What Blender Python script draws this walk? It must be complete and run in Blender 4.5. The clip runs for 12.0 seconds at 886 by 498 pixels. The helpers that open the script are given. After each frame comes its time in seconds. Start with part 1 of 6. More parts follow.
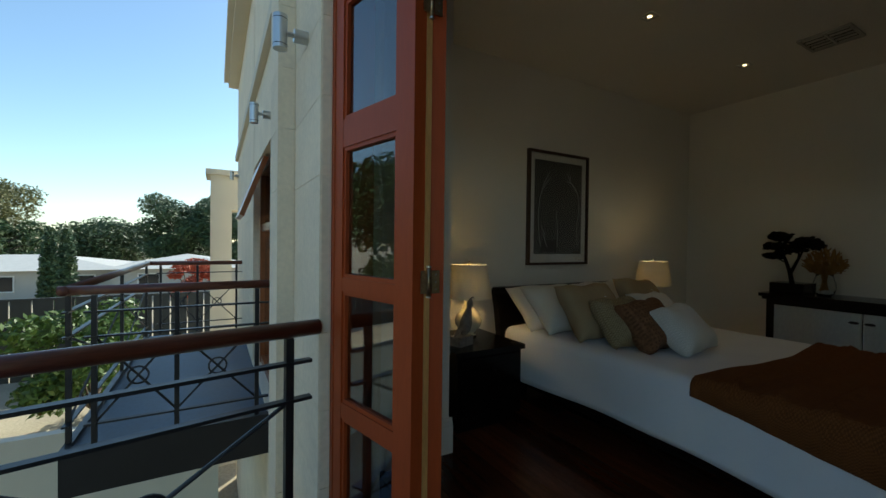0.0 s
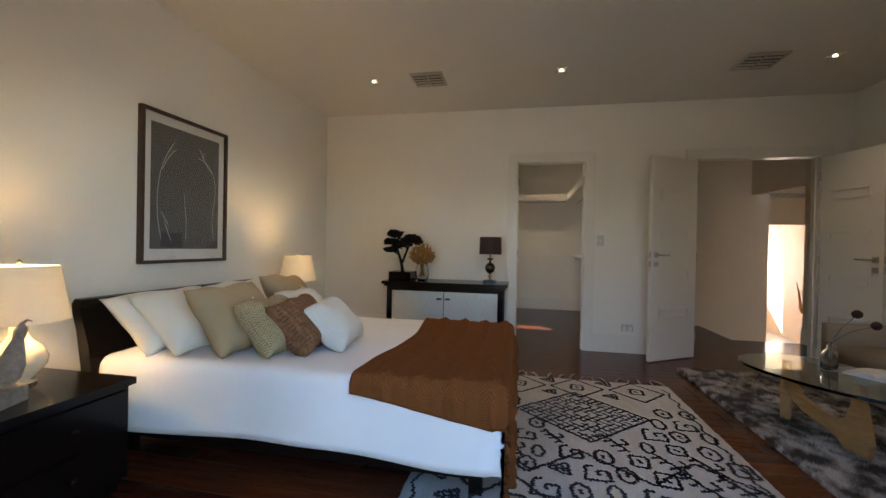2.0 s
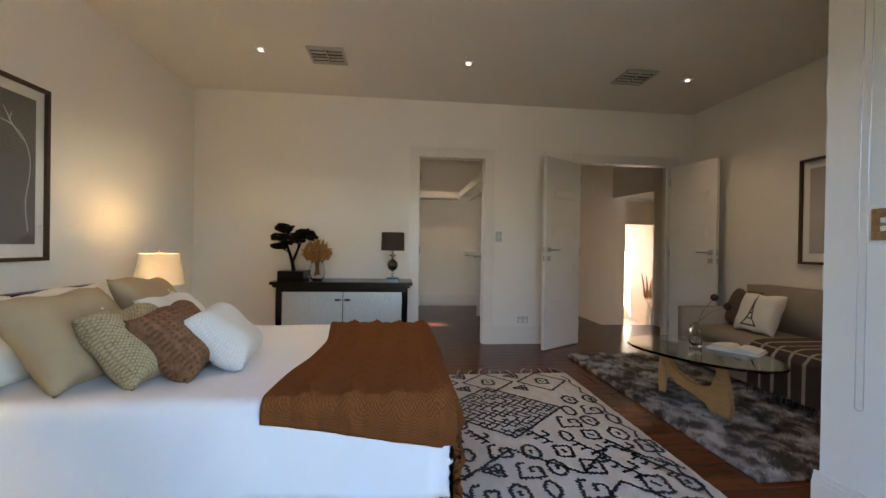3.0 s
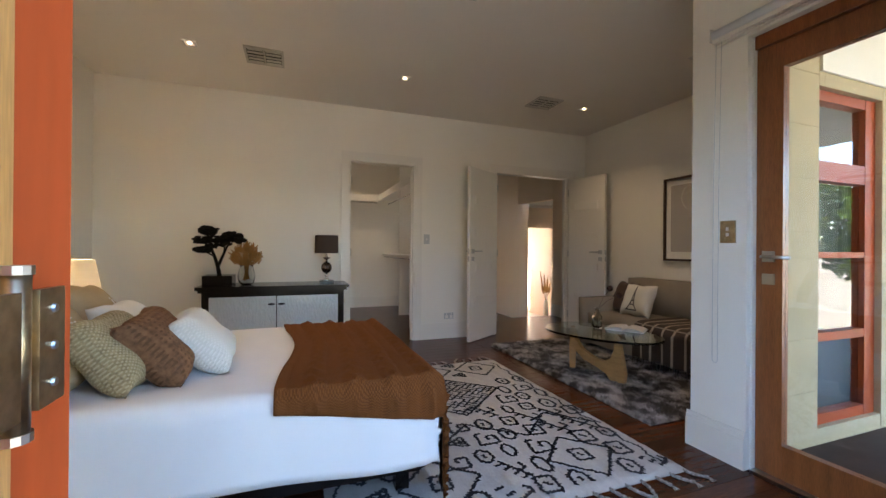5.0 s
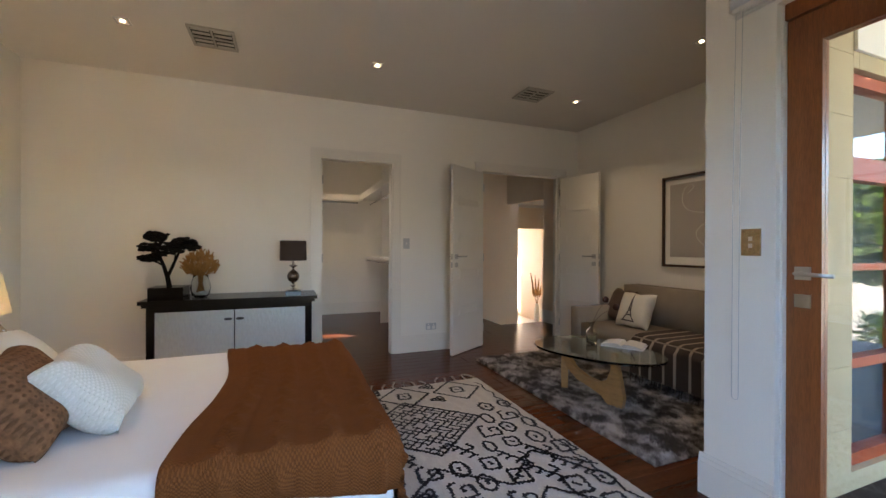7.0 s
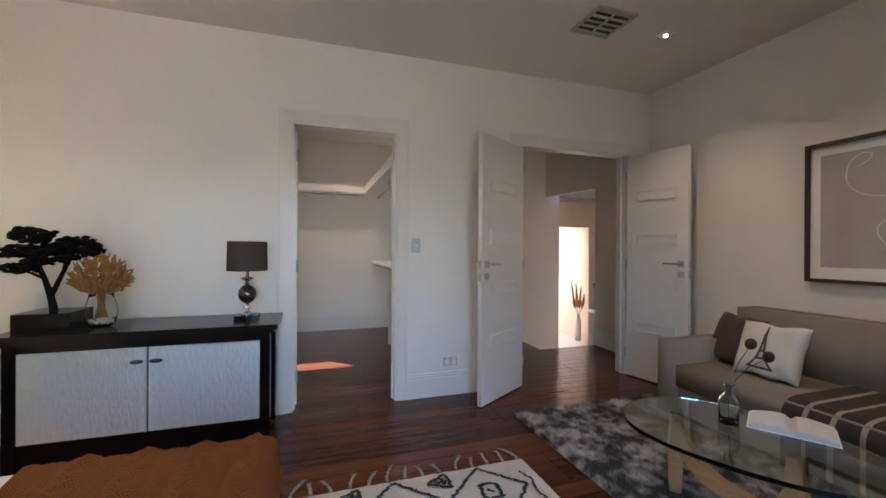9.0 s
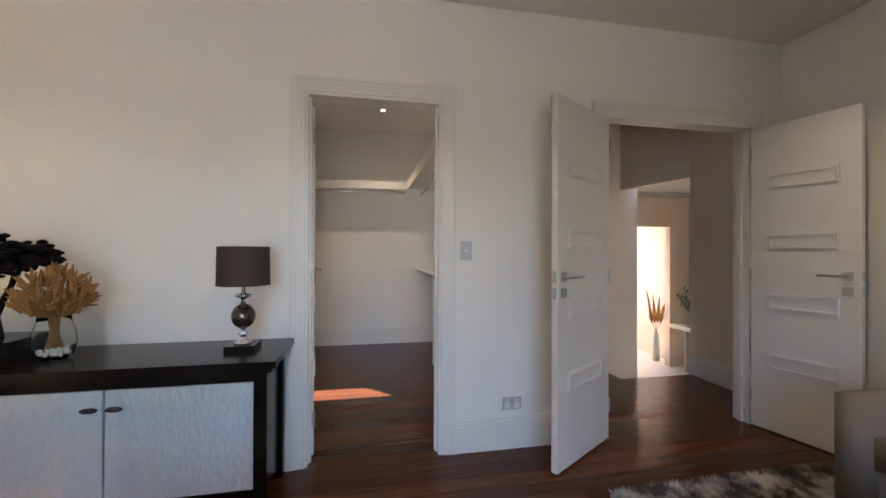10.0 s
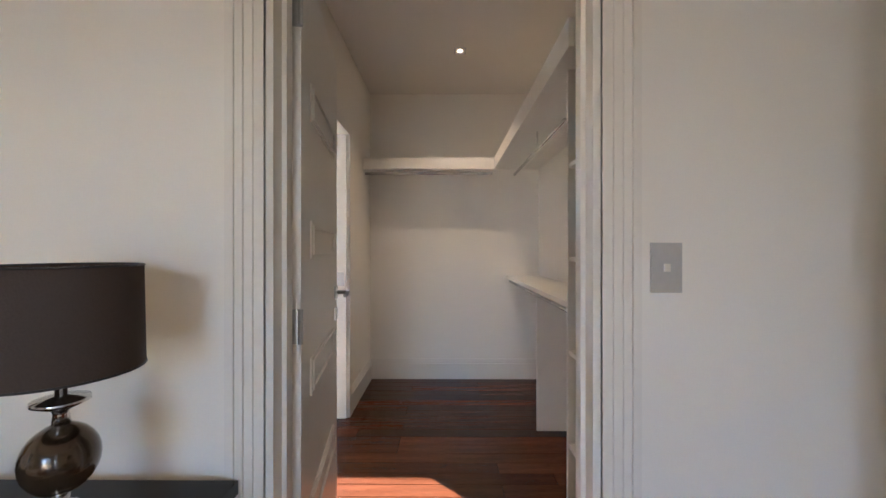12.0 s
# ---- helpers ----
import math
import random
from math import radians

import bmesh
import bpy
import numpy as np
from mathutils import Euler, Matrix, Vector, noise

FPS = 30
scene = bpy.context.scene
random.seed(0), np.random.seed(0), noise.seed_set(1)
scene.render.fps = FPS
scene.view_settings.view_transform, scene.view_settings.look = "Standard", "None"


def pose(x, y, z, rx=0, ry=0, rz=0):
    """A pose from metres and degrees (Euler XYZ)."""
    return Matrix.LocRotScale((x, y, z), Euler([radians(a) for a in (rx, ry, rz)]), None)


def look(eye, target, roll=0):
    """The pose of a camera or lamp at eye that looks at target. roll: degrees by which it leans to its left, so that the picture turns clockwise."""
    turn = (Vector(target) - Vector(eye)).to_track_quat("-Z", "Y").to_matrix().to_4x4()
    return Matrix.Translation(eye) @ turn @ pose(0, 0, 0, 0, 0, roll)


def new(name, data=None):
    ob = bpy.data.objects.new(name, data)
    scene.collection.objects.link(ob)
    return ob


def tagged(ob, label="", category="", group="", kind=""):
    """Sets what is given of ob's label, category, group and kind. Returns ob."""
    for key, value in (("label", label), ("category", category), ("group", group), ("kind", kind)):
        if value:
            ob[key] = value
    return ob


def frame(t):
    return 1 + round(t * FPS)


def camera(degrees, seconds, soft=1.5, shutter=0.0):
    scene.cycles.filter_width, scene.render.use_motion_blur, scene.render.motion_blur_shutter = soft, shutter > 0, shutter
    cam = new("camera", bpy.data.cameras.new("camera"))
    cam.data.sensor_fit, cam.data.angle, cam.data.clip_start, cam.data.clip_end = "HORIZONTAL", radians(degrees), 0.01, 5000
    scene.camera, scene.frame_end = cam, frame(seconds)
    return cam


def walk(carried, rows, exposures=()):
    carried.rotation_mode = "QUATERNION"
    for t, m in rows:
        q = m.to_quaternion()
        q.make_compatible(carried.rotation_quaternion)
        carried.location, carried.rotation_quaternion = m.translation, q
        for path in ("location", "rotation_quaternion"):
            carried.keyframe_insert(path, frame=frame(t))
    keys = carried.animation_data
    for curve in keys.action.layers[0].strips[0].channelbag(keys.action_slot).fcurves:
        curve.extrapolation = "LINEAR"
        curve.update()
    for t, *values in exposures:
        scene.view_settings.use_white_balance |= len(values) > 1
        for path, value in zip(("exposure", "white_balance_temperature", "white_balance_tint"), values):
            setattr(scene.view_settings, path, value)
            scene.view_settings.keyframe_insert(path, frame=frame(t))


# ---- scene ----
cam = camera(96.0, 12.0)
PATH = [
    (0, (0.356, 0.258, 1.143), (1.345, 1.996, 1.117), 0.7),
    (0.5, (0.355, 0.228, 1.149), (1.742, 1.669, 1.127), 0.7),
    (1, (0.411, 0.273, 1.144), (2.076, 1.38, 1.124), 0.9),
    (1.5, (0.525, 0.373, 1.141), (2.39, 1.093, 1.121), 1.1),
    (2, (0.602, 0.542, 1.115), (2.565, 0.925, 1.102), 1.1),
    (2.5, (0.704, 0.676, 1.098), (2.703, 0.753, 1.087), 1.1),
    (3, (0.806, 0.787, 1.084), (2.795, 0.576, 1.074), 0.9),
    (3.5, (0.819, 0.911, 1.084), (2.772, 0.479, 1.073), 0.8),
    (5.5, (0.593, 1.198, 1.088), (2.462, 0.485, 1.092), 0.3),
    (6, (0.626, 1.165, 1.095), (2.491, 0.442, 1.095), 0.2),
    (6.5, (0.753, 1.062, 1.125), (2.617, 0.338, 1.123), 0.2),
    (7, (0.945, 0.927, 1.16), (2.807, 0.197, 1.156), 0.2),
    (9, (2.144, 0.473, 1.186), (4.044, -0.151, 1.185), 0.3),
    (9.5, (2.518, 0.383, 1.193), (4.451, -0.129, 1.199), 0.3),
    (10, (2.886, 0.3, 1.209), (4.847, -0.094, 1.218), 0.2),
    (10.5, (3.275, 0.227, 1.245), (5.257, -0.035, 1.243), 0.5),
    (11, (3.578, 0.195, 1.25), (5.574, 0.063, 1.25), 0.35),
    (11.5, (3.925, 0.180, 1.25), (5.925, 0.143, 1.25), 0.1),
    (12, (4.29, 0.198, 1.253), (6.29, 0.212, 1.253), 0.0),
]

EXPOSE = [(0.0, 0.4, 6200, -3), (0.5, 1.25, 6200, 2), (1.0, 2.3, 6250, 8), (1.5, 2.85, 6200, 11), (2.5, 3.3, 6200, 12), (3.5, 3.5, 6250, 13), (5.5, 3.48, 6250, 14), (7.0, 3.45, 6200, 14),
          (9.0, 3.88, 5350, 14), (10.5, 4.0, 5500, 15), (12.0, 4.0, 5600, 17)]
walk(cam, [(t, look(eye, target, roll)) for t, eye, target, roll in PATH], EXPOSE)

# ---- world, sun ----
SUN_EL, SUN_DIR = radians(35), Vector((0.71 * math.cos(radians(35)), 0.70 * math.cos(radians(35)), math.sin(radians(35))))
world = bpy.data.worlds.new("sky")
scene.world = world
world.use_nodes = True
wn, wl = world.node_tree.nodes, world.node_tree.links
sky = wn.new("ShaderNodeTexSky")
sky.sky_type, sky.sun_disc, sky.sun_elevation, sky.sun_rotation = "NISHITA", False, SUN_EL, radians(45)
sky.dust_density, sky.ozone_density = 0.4, 2.0
wl.new(sky.outputs[0], wn["Background"].inputs["Color"])
wn["Background"].inputs["Strength"].default_value = 0.15
sun_data = bpy.data.lights.new("sun", "SUN")
sun_data.energy, sun_data.angle, sun_data.color = 5.0, radians(0.53), (1.0, 0.93, 0.82)
sun = new("sun", sun_data)
sun.matrix_world = look(SUN_DIR * 30, (0, 0, 0))


# ---- materials ----
def mat(name, base, rough=0.5, metal=0.0, var=0.1, scale=6.0, bump=0.0, bscale=80.0, stretch=(1, 1, 1), spec=0.5, rand=0.0, dark=None, coat=0.0, span=(0.32, 0.68)):
    """A surface with colour variation at two scales, fine relief and uneven gloss."""
    m = bpy.data.materials.new(name)
    m.use_nodes = True
    n, l = m.node_tree.nodes, m.node_tree.links
    b = n["Principled BSDF"]
    co = n.new("ShaderNodeTexCoord")
    mp = n.new("ShaderNodeMapping")
    mp.inputs["Scale"].default_value = stretch
    l.new(co.outputs["Object"], mp.inputs["Vector"])
    big, fine = n.new("ShaderNodeTexNoise"), n.new("ShaderNodeTexNoise")
    big.inputs["Scale"].default_value, fine.inputs["Scale"].default_value = scale, bscale
    big.inputs["Detail"].default_value, fine.inputs["Detail"].default_value = 3, 4
    l.new(mp.outputs[0], big.inputs["Vector"])
    l.new(mp.outputs[0], fine.inputs["Vector"])
    mix = n.new("ShaderNodeMix")
    mix.data_type = "RGBA"
    add = n.new("ShaderNodeMath")
    add.operation = "ADD"
    half = n.new("ShaderNodeMath")
    half.operation = "MULTIPLY"
    half.inputs[1].default_value = 0.5
    l.new(big.outputs["Fac"], add.inputs[0])
    l.new(fine.outputs["Fac"], add.inputs[1])
    l.new(add.outputs[0], half.inputs[0])
    ramp = n.new("ShaderNodeMapRange")
    ramp.inputs["From Min"].default_value, ramp.inputs["From Max"].default_value = span
    l.new(half.outputs[0], ramp.inputs["Value"])
    l.new(ramp.outputs[0], mix.inputs["Factor"])
    lo = dark if dark else [max(0, c * (1 - var)) for c in base]
    mix.inputs["A"].default_value = (*lo, 1)
    mix.inputs["B"].default_value = (*[min(1, c * (1 + var)) for c in base], 1)
    out = mix.outputs["Result"]
    if rand:
        info, hsv, mr = n.new("ShaderNodeObjectInfo"), n.new("ShaderNodeHueSaturation"), n.new("ShaderNodeMapRange")
        mr.inputs["To Min"].default_value, mr.inputs["To Max"].default_value = 1 - rand, 1 + rand
        l.new(info.outputs["Random"], mr.inputs["Value"])
        l.new(mr.outputs[0], hsv.inputs["Value"])
        l.new(out, hsv.inputs["Color"])
        out = hsv.outputs[0]
    l.new(out, b.inputs["Base Color"])
    rr = n.new("ShaderNodeMapRange")
    rr.inputs["To Min"].default_value, rr.inputs["To Max"].default_value = rough * 0.85, min(1, rough * 1.15)
    l.new(big.outputs["Fac"], rr.inputs["Value"])
    l.new(rr.outputs[0], b.inputs["Roughness"])
    b.inputs["Metallic"].default_value = metal
    b.inputs["Specular IOR Level"].default_value = spec
    b.inputs["Coat Weight"].default_value = coat
    b.inputs["Coat Roughness"].default_value = 0.12
    if bump:
        bp = n.new("ShaderNodeBump")
        bp.inputs["Strength"].default_value, bp.inputs["Distance"].default_value = bump, 0.004
        l.new(fine.outputs["Fac"], bp.inputs["Height"])
        l.new(bp.outputs[0], b.inputs["Normal"])
    return m


def emit(name, colour, strength):
    m = bpy.data.materials.new(name)
    m.use_nodes = True
    b = m.node_tree.nodes["Principled BSDF"]
    b.inputs["Base Color"].default_value = (*colour, 1)
    b.inputs["Emission Color"].default_value = (*colour, 1)
    b.inputs["Emission Strength"].default_value = strength
    return m


def glass(name, tint=(0.9, 0.95, 0.93), rough=0.0, ior=1.45):
    m = bpy.data.materials.new(name)
    m.use_nodes = True
    b = m.node_tree.nodes["Principled BSDF"]
    b.inputs["Base Color"].default_value = (*tint, 1)
    b.inputs["Transmission Weight"].default_value = 1.0
    b.inputs["Roughness"].default_value = rough
    b.inputs["IOR"].default_value = ior
    return m


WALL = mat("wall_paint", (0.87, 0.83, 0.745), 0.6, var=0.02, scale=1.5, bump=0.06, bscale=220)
# darker than the walls: the ceiling's weaker light is put into its colour
CEIL = mat("shaded_ceiling_paint", (0.76, 0.72, 0.65), 0.75, var=0.02, scale=1.2, bump=0.05, bscale=200)
# cream wall with the warm sunlit glow of hall and gallery tinted in
PEACH = mat("peach_warm_light_wall", (0.86, 0.71, 0.545), 0.6, var=0.02, scale=1.5, bump=0.06, bscale=220)
TRIM = mat("trim_gloss_paint", (0.82, 0.78, 0.70), 0.3, var=0.02, scale=3, bump=0.03, bscale=60)
DOORW = mat("door_paint", (0.82, 0.79, 0.72), 0.34, var=0.02, scale=3, bump=0.03, bscale=60)
RED = mat("red_oxide_paint", (0.36, 0.062, 0.014), 0.42, var=0.12, scale=4, bump=0.08, bscale=90, stretch=(1, 1, 0.15), spec=0.3)
CEDAR = mat("varnished_cedar", (0.26, 0.085, 0.025), 0.3, var=0.35, scale=5, bump=0.06, bscale=60, stretch=(6, 6, 0.5))
RAW = mat("raw_timber", (0.52, 0.27, 0.085), 0.45, var=0.3, scale=7, bump=0.05, bscale=50, stretch=(8, 8, 0.6))
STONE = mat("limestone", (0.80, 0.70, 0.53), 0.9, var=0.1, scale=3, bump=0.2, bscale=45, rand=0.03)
# yellower limestone, darkened in colour to hold down the terrace wall's brightness
DIMSTONE = mat("dimmed_yellow_limestone", (0.46, 0.38, 0.235), 0.9, var=0.12, scale=3, bump=0.5, bscale=45, rand=0.06)
RENDER = mat("painted_render", (0.66, 0.60, 0.48), 0.85, var=0.06, scale=2, bump=0.3, bscale=120)
FLOOR = mat("jarrah_floor", (0.078, 0.024, 0.0098), 0.19, var=0.45, scale=3, bump=0.04, bscale=30, stretch=(9, 0.7, 1), rand=0.42, spec=0.22)
JOINT = mat("floor_joint", (0.02, 0.008, 0.005), 0.7)
EBONY = mat("ebony_lacquer", (0.006, 0.004, 0.0035), 0.2, var=0.3, scale=6, bump=0.02, bscale=40, stretch=(1, 6, 6), spec=0.24)
BLACK = mat("black_powder_coat", (0.014, 0.014, 0.016), 0.4, var=0.2, scale=12, bump=0.05, bscale=150)
RAILWOOD = mat("oiled_handrail", (0.13, 0.04, 0.022), 0.32, var=0.3, scale=5, bump=0.05, bscale=40, stretch=(0.6, 6, 6))
CHROME = mat("chrome", (0.75, 0.75, 0.75), 0.12, 1.0, var=0.03, scale=20)
STEEL = mat("brushed_steel", (0.55, 0.54, 0.52), 0.3, 1.0, var=0.06, scale=20, bump=0.03, bscale=200)
BRASS = mat("aged_brass", (0.46, 0.36, 0.22), 0.34, 1.0, var=0.3, scale=45, bump=0.05, bscale=120)
GREYP = mat("grey_plate", (0.56, 0.56, 0.54), 0.3, 0.35, var=0.05)
# dark slate; the blue of the reflected sky is mixed into its colour
TILE = mat("slate_tile_sky_tint", (0.04, 0.072, 0.12), 0.45, var=0.25, scale=4, bump=0.15, bscale=40, rand=0.12)
WHITETILE = mat("cream_tile", (0.7, 0.66, 0.58), 0.3, var=0.04, scale=3, rand=0.04)
SHEET = mat("white_cotton", (0.80, 0.81, 0.82), 0.9, var=0.03, scale=5, bump=0.25, bscale=500, spec=0.12)
LINEN = mat("ivory_linen", (0.72, 0.69, 0.60), 0.9, var=0.05, scale=8, bump=0.3, bscale=420, spec=0.12)
BEIGE = mat("beige_linen", (0.41, 0.315, 0.185), 0.92, var=0.1, scale=8, bump=0.4, bscale=350, spec=0.12)
KNIT = mat("khaki_knit", (0.34, 0.27, 0.15), 0.95, var=0.35, scale=60, bump=0.9, bscale=90, spec=0.12)
BROWNFUR = mat("brown_velvet", (0.20, 0.105, 0.055), 0.95, var=0.4, scale=30, bump=0.9, bscale=70, spec=0.12)
THROW = mat("rust_wool", (0.155, 0.055, 0.0155), 0.95, var=0.22, scale=25, bump=0.8, bscale=220, spec=0.12)
SOFA = mat("oat_upholstery", (0.27, 0.235, 0.195), 0.95, var=0.08, scale=10, bump=0.4, bscale=400, spec=0.12)
OAK = mat("ash_timber", (0.40, 0.22, 0.08), 0.4, var=0.25, scale=6, bump=0.05, bscale=40, stretch=(1, 1, 7))
GLASS = glass("clear_glass", (0.97, 0.98, 0.97), 0.0, 1.18)
TABLEGLASS = glass("table_glass", (0.78, 0.9, 0.85))
LEAFPANE = glass("mirror_like_glass", (0.62, 0.66, 0.66), 0.0, 1.85)
PANE = glass("window_glass", (0.97, 0.98, 0.98))
LEAF = mat("leaf_green", (0.07, 0.11, 0.03), 0.6, var=0.5, scale=3)
LEAFDARK = mat("leaf_dark", (0.075, 0.115, 0.045), 0.6, var=0.5, scale=2)
LEAFYEL = mat("leaf_olive", (0.22, 0.20, 0.07), 0.6, var=0.4, scale=2)
LEAFBRIGHT = mat("leaf_bright", (0.11, 0.17, 0.025), 0.5, var=0.4, scale=4)
BLOSSOM = mat("red_blossom", (0.45, 0.08, 0.03), 0.7, var=0.4, scale=8)
BARK = mat("bark", (0.12, 0.09, 0.065), 0.9, var=0.3, scale=8, bump=0.6, bscale=30)
GROUND = mat("dry_lawn", (0.41, 0.345, 0.24), 0.95, var=0.3, scale=0.6, bump=0.5, bscale=20)
FENCE = mat("fence_sheet", (0.05, 0.048, 0.04), 0.6, var=0.15, scale=3)
ROOFT = mat("pale_roof_tile", (0.50, 0.49, 0.47), 0.8, var=0.1, scale=3, bump=0.4, bscale=14)
HOUSEW = mat("house_render", (0.55, 0.50, 0.42), 0.9, var=0.05, scale=1)
DARKWIN = mat("dark_window", (0.02, 0.022, 0.025), 0.1)


def stitch(m, kx, kz, tone, depth=0.003, diagonal=False, flat=False, cut=0.1):
    """Adds a regular stitch to a cloth: tufts with relief, their gap shading painted by a second tone."""
    n, l = m.node_tree.nodes, m.node_tree.links
    b = n["Principled BSDF"]
    co, sp, mix, bp, mr = n.new("ShaderNodeTexCoord"), n.new("ShaderNodeSeparateXYZ"), n.new("ShaderNodeMix"), n.new("ShaderNodeBump"), n.new("ShaderNodeMapRange")
    l.new(co.outputs["Object"], sp.inputs[0])

    def math_node(op, a, c):
        q = n.new("ShaderNodeMath")
        q.operation = op
        for k, v in enumerate((a, c)):
            if isinstance(v, (int, float)):
                q.inputs[k].default_value = v
            elif v is not None:
                l.new(v, q.inputs[k])
        return q.outputs[0]

    p, q = (math_node("SUBTRACT", sp.outputs[0], sp.outputs[2]), sp.outputs[1]) if flat else (sp.outputs[0], sp.outputs[2])
    if diagonal:
        p, q = math_node("ADD", p, q), math_node("SUBTRACT", p, q)
    wave = math_node("MULTIPLY", math_node("SINE", math_node("MULTIPLY", p, kx), None), math_node("SINE", math_node("MULTIPLY", q, kz), None))
    mr.inputs["From Min"].default_value, mr.inputs["From Max"].default_value = cut, cut + 0.45
    l.new(wave, mr.inputs["Value"])
    old = b.inputs["Base Color"].links[0].from_socket
    mix.data_type = "RGBA"
    mix.inputs["B"].default_value = (*tone, 1)
    l.new(mr.outputs[0], mix.inputs["Factor"])
    l.new(old, mix.inputs["A"])
    l.new(mix.outputs["Result"], b.inputs["Base Color"])
    bp.inputs["Strength"].default_value, bp.inputs["Distance"].default_value = 0.9, depth
    l.new(mr.outputs[0], bp.inputs["Height"])
    if b.inputs["Normal"].links:
        l.new(b.inputs["Normal"].links[0].from_socket, bp.inputs["Normal"])
    l.new(bp.outputs[0], b.inputs["Normal"])


stitch(KNIT, 430, 430, (0.50, 0.42, 0.26), 0.002)
stitch(BROWNFUR, 150, 150, (0.14, 0.072, 0.037), -0.003, True, cut=0.3)
stitch(THROW, 620, 520, (0.225, 0.081, 0.023), 0.003, flat=True, cut=-0.1)
TUFT = mat("white_tufted_cotton", (0.72, 0.715, 0.66), 0.9, var=0.04, scale=6, bump=0.25, bscale=300, spec=0.12)
stitch(TUFT, 430, 430, (0.80, 0.79, 0.74), 0.0025)


# ---- mesh helpers ----
def box(bm, x0, x1, y0, y1, z0, z1, m=None):
    vs = [bm.verts.new(v) for v in ((x0, y0, z0), (x1, y0, z0), (x1, y1, z0), (x0, y1, z0), (x0, y0, z1), (x1, y0, z1), (x1, y1, z1), (x0, y1, z1))]
    fs = [bm.faces.new([vs[i] for i in f]) for f in ((3, 2, 1, 0), (4, 5, 6, 7), (0, 1, 5, 4), (1, 2, 6, 5), (2, 3, 7, 6), (3, 0, 4, 7))]
    if m is not None:
        bmesh.ops.transform(bm, matrix=m, verts=vs)
    return fs


def lathe(bm, profile, seg=28, m=None, caps=True):
    rings = [[bm.verts.new((r * math.cos(2 * math.pi * k / seg), r * math.sin(2 * math.pi * k / seg), z)) for k in range(seg)] for r, z in profile]
    for a, b in zip(rings, rings[1:]):
        for k in range(seg):
            bm.faces.new((a[k], a[(k + 1) % seg], b[(k + 1) % seg], b[k]))
    if caps:
        bm.faces.new(list(reversed(rings[0])))
        bm.faces.new(rings[-1])
    if m is not None:
        bmesh.ops.transform(bm, matrix=m, verts=[v for r in rings for v in r])


def tube(bm, pts, r, seg=8, r1=None):
    pts = [Vector(p) for p in pts]
    rings = []
    for i, p in enumerate(pts):
        d = (pts[min(i + 1, len(pts) - 1)] - pts[max(i - 1, 0)]).normalized()
        u = d.orthogonal().normalized() if abs(d.z) > 0.99 else Vector((0, 0, 1)).cross(d).normalized()
        w = d.cross(u)
        rad = r if r1 is None else r + (r1 - r) * i / (len(pts) - 1)
        rings.append([bm.verts.new(p + rad * (math.cos(2 * math.pi * k / seg) * u + math.sin(2 * math.pi * k / seg) * w)) for k in range(seg)])
    for a, b in zip(rings, rings[1:]):
        for k in range(seg):
            bm.faces.new((a[k], a[(k + 1) % seg], b[(k + 1) % seg], b[k]))
    bm.faces.new(list(reversed(rings[0])))
    bm.faces.new(rings[-1])


def mesh_of(name, bm, material, smooth=False, bevel=0.0, weld=False):
    if weld:
        bmesh.ops.remove_doubles(bm, verts=bm.verts, dist=0.0005)
    if bevel:
        bmesh.ops.bevel(bm, geom=[e for e in bm.edges if e.is_manifold and e.calc_face_angle(0) > 0.6], offset=bevel, segments=2, affect="EDGES", clamp_overlap=True)
    bmesh.ops.recalc_face_normals(bm, faces=bm.faces)
    me = bpy.data.meshes.new(name)
    bm.to_mesh(me)
    bm.free()
    me.materials.append(material)
    if smooth:
        for p in me.polygons:
            p.use_smooth = True
    return me


def part(name, bm, material, parent, label="", smooth=False, bevel=0.0, m=None):
    ob = new(name, mesh_of(name, bm, material, smooth, bevel))
    ob.parent = parent
    if m is not None:
        ob.matrix_basis = m
    if label:
        ob["label"] = label
    return ob


def solo(name, bm, material, label, category, kind="", smooth=False, bevel=0.0, m=None, group=""):
    ob = new(name, mesh_of(name, bm, material, smooth, bevel))
    if m is not None:
        ob.matrix_basis = m
    return tagged(ob, label, category, group, kind)


def thing(name, label, category, m=None, group="", kind=""):
    ob = new(name)
    ob.empty_display_size = 0.1
    if m is not None:
        ob.matrix_basis = m
    return tagged(ob, label, category, group, kind)


def boxes(name, rects, material, label, category, kind="structure", bevel=0.0):
    bm = bmesh.new()
    for r in rects:
        box(bm, *r)
    return solo(name, bm, material, label, category, kind, bevel=bevel)


def bx(*r):
    bm = bmesh.new()
    box(bm, *r)
    return bm


def slab(outline, t):
    bm = bmesh.new()
    a = [bm.verts.new((x, -t / 2, z)) for x, z in outline]
    b = [bm.verts.new((x, t / 2, z)) for x, z in outline]
    bm.faces.new(a); bm.faces.new(b[::-1])
    for k in range(len(outline)):
        bm.faces.new((a[k], a[(k + 1) % len(a)], b[(k + 1) % len(a)], b[k]))
    return bm


# ---- structure of the bedroom ----
XE, YN, YS, ZC = 5.218, 2.94, -2.655, 2.70     # east, north, south faces and ceiling
WT = 0.115                                      # inner wall thickness
RX1, RY0, RY1, RZ = 8.15, -0.70, 0.93, 2.75     # walk-in robe
D1, D2 = (-0.16, 0.617), (-2.38, -1.235)          # door openings in the east wall (y)
DH = 2.10

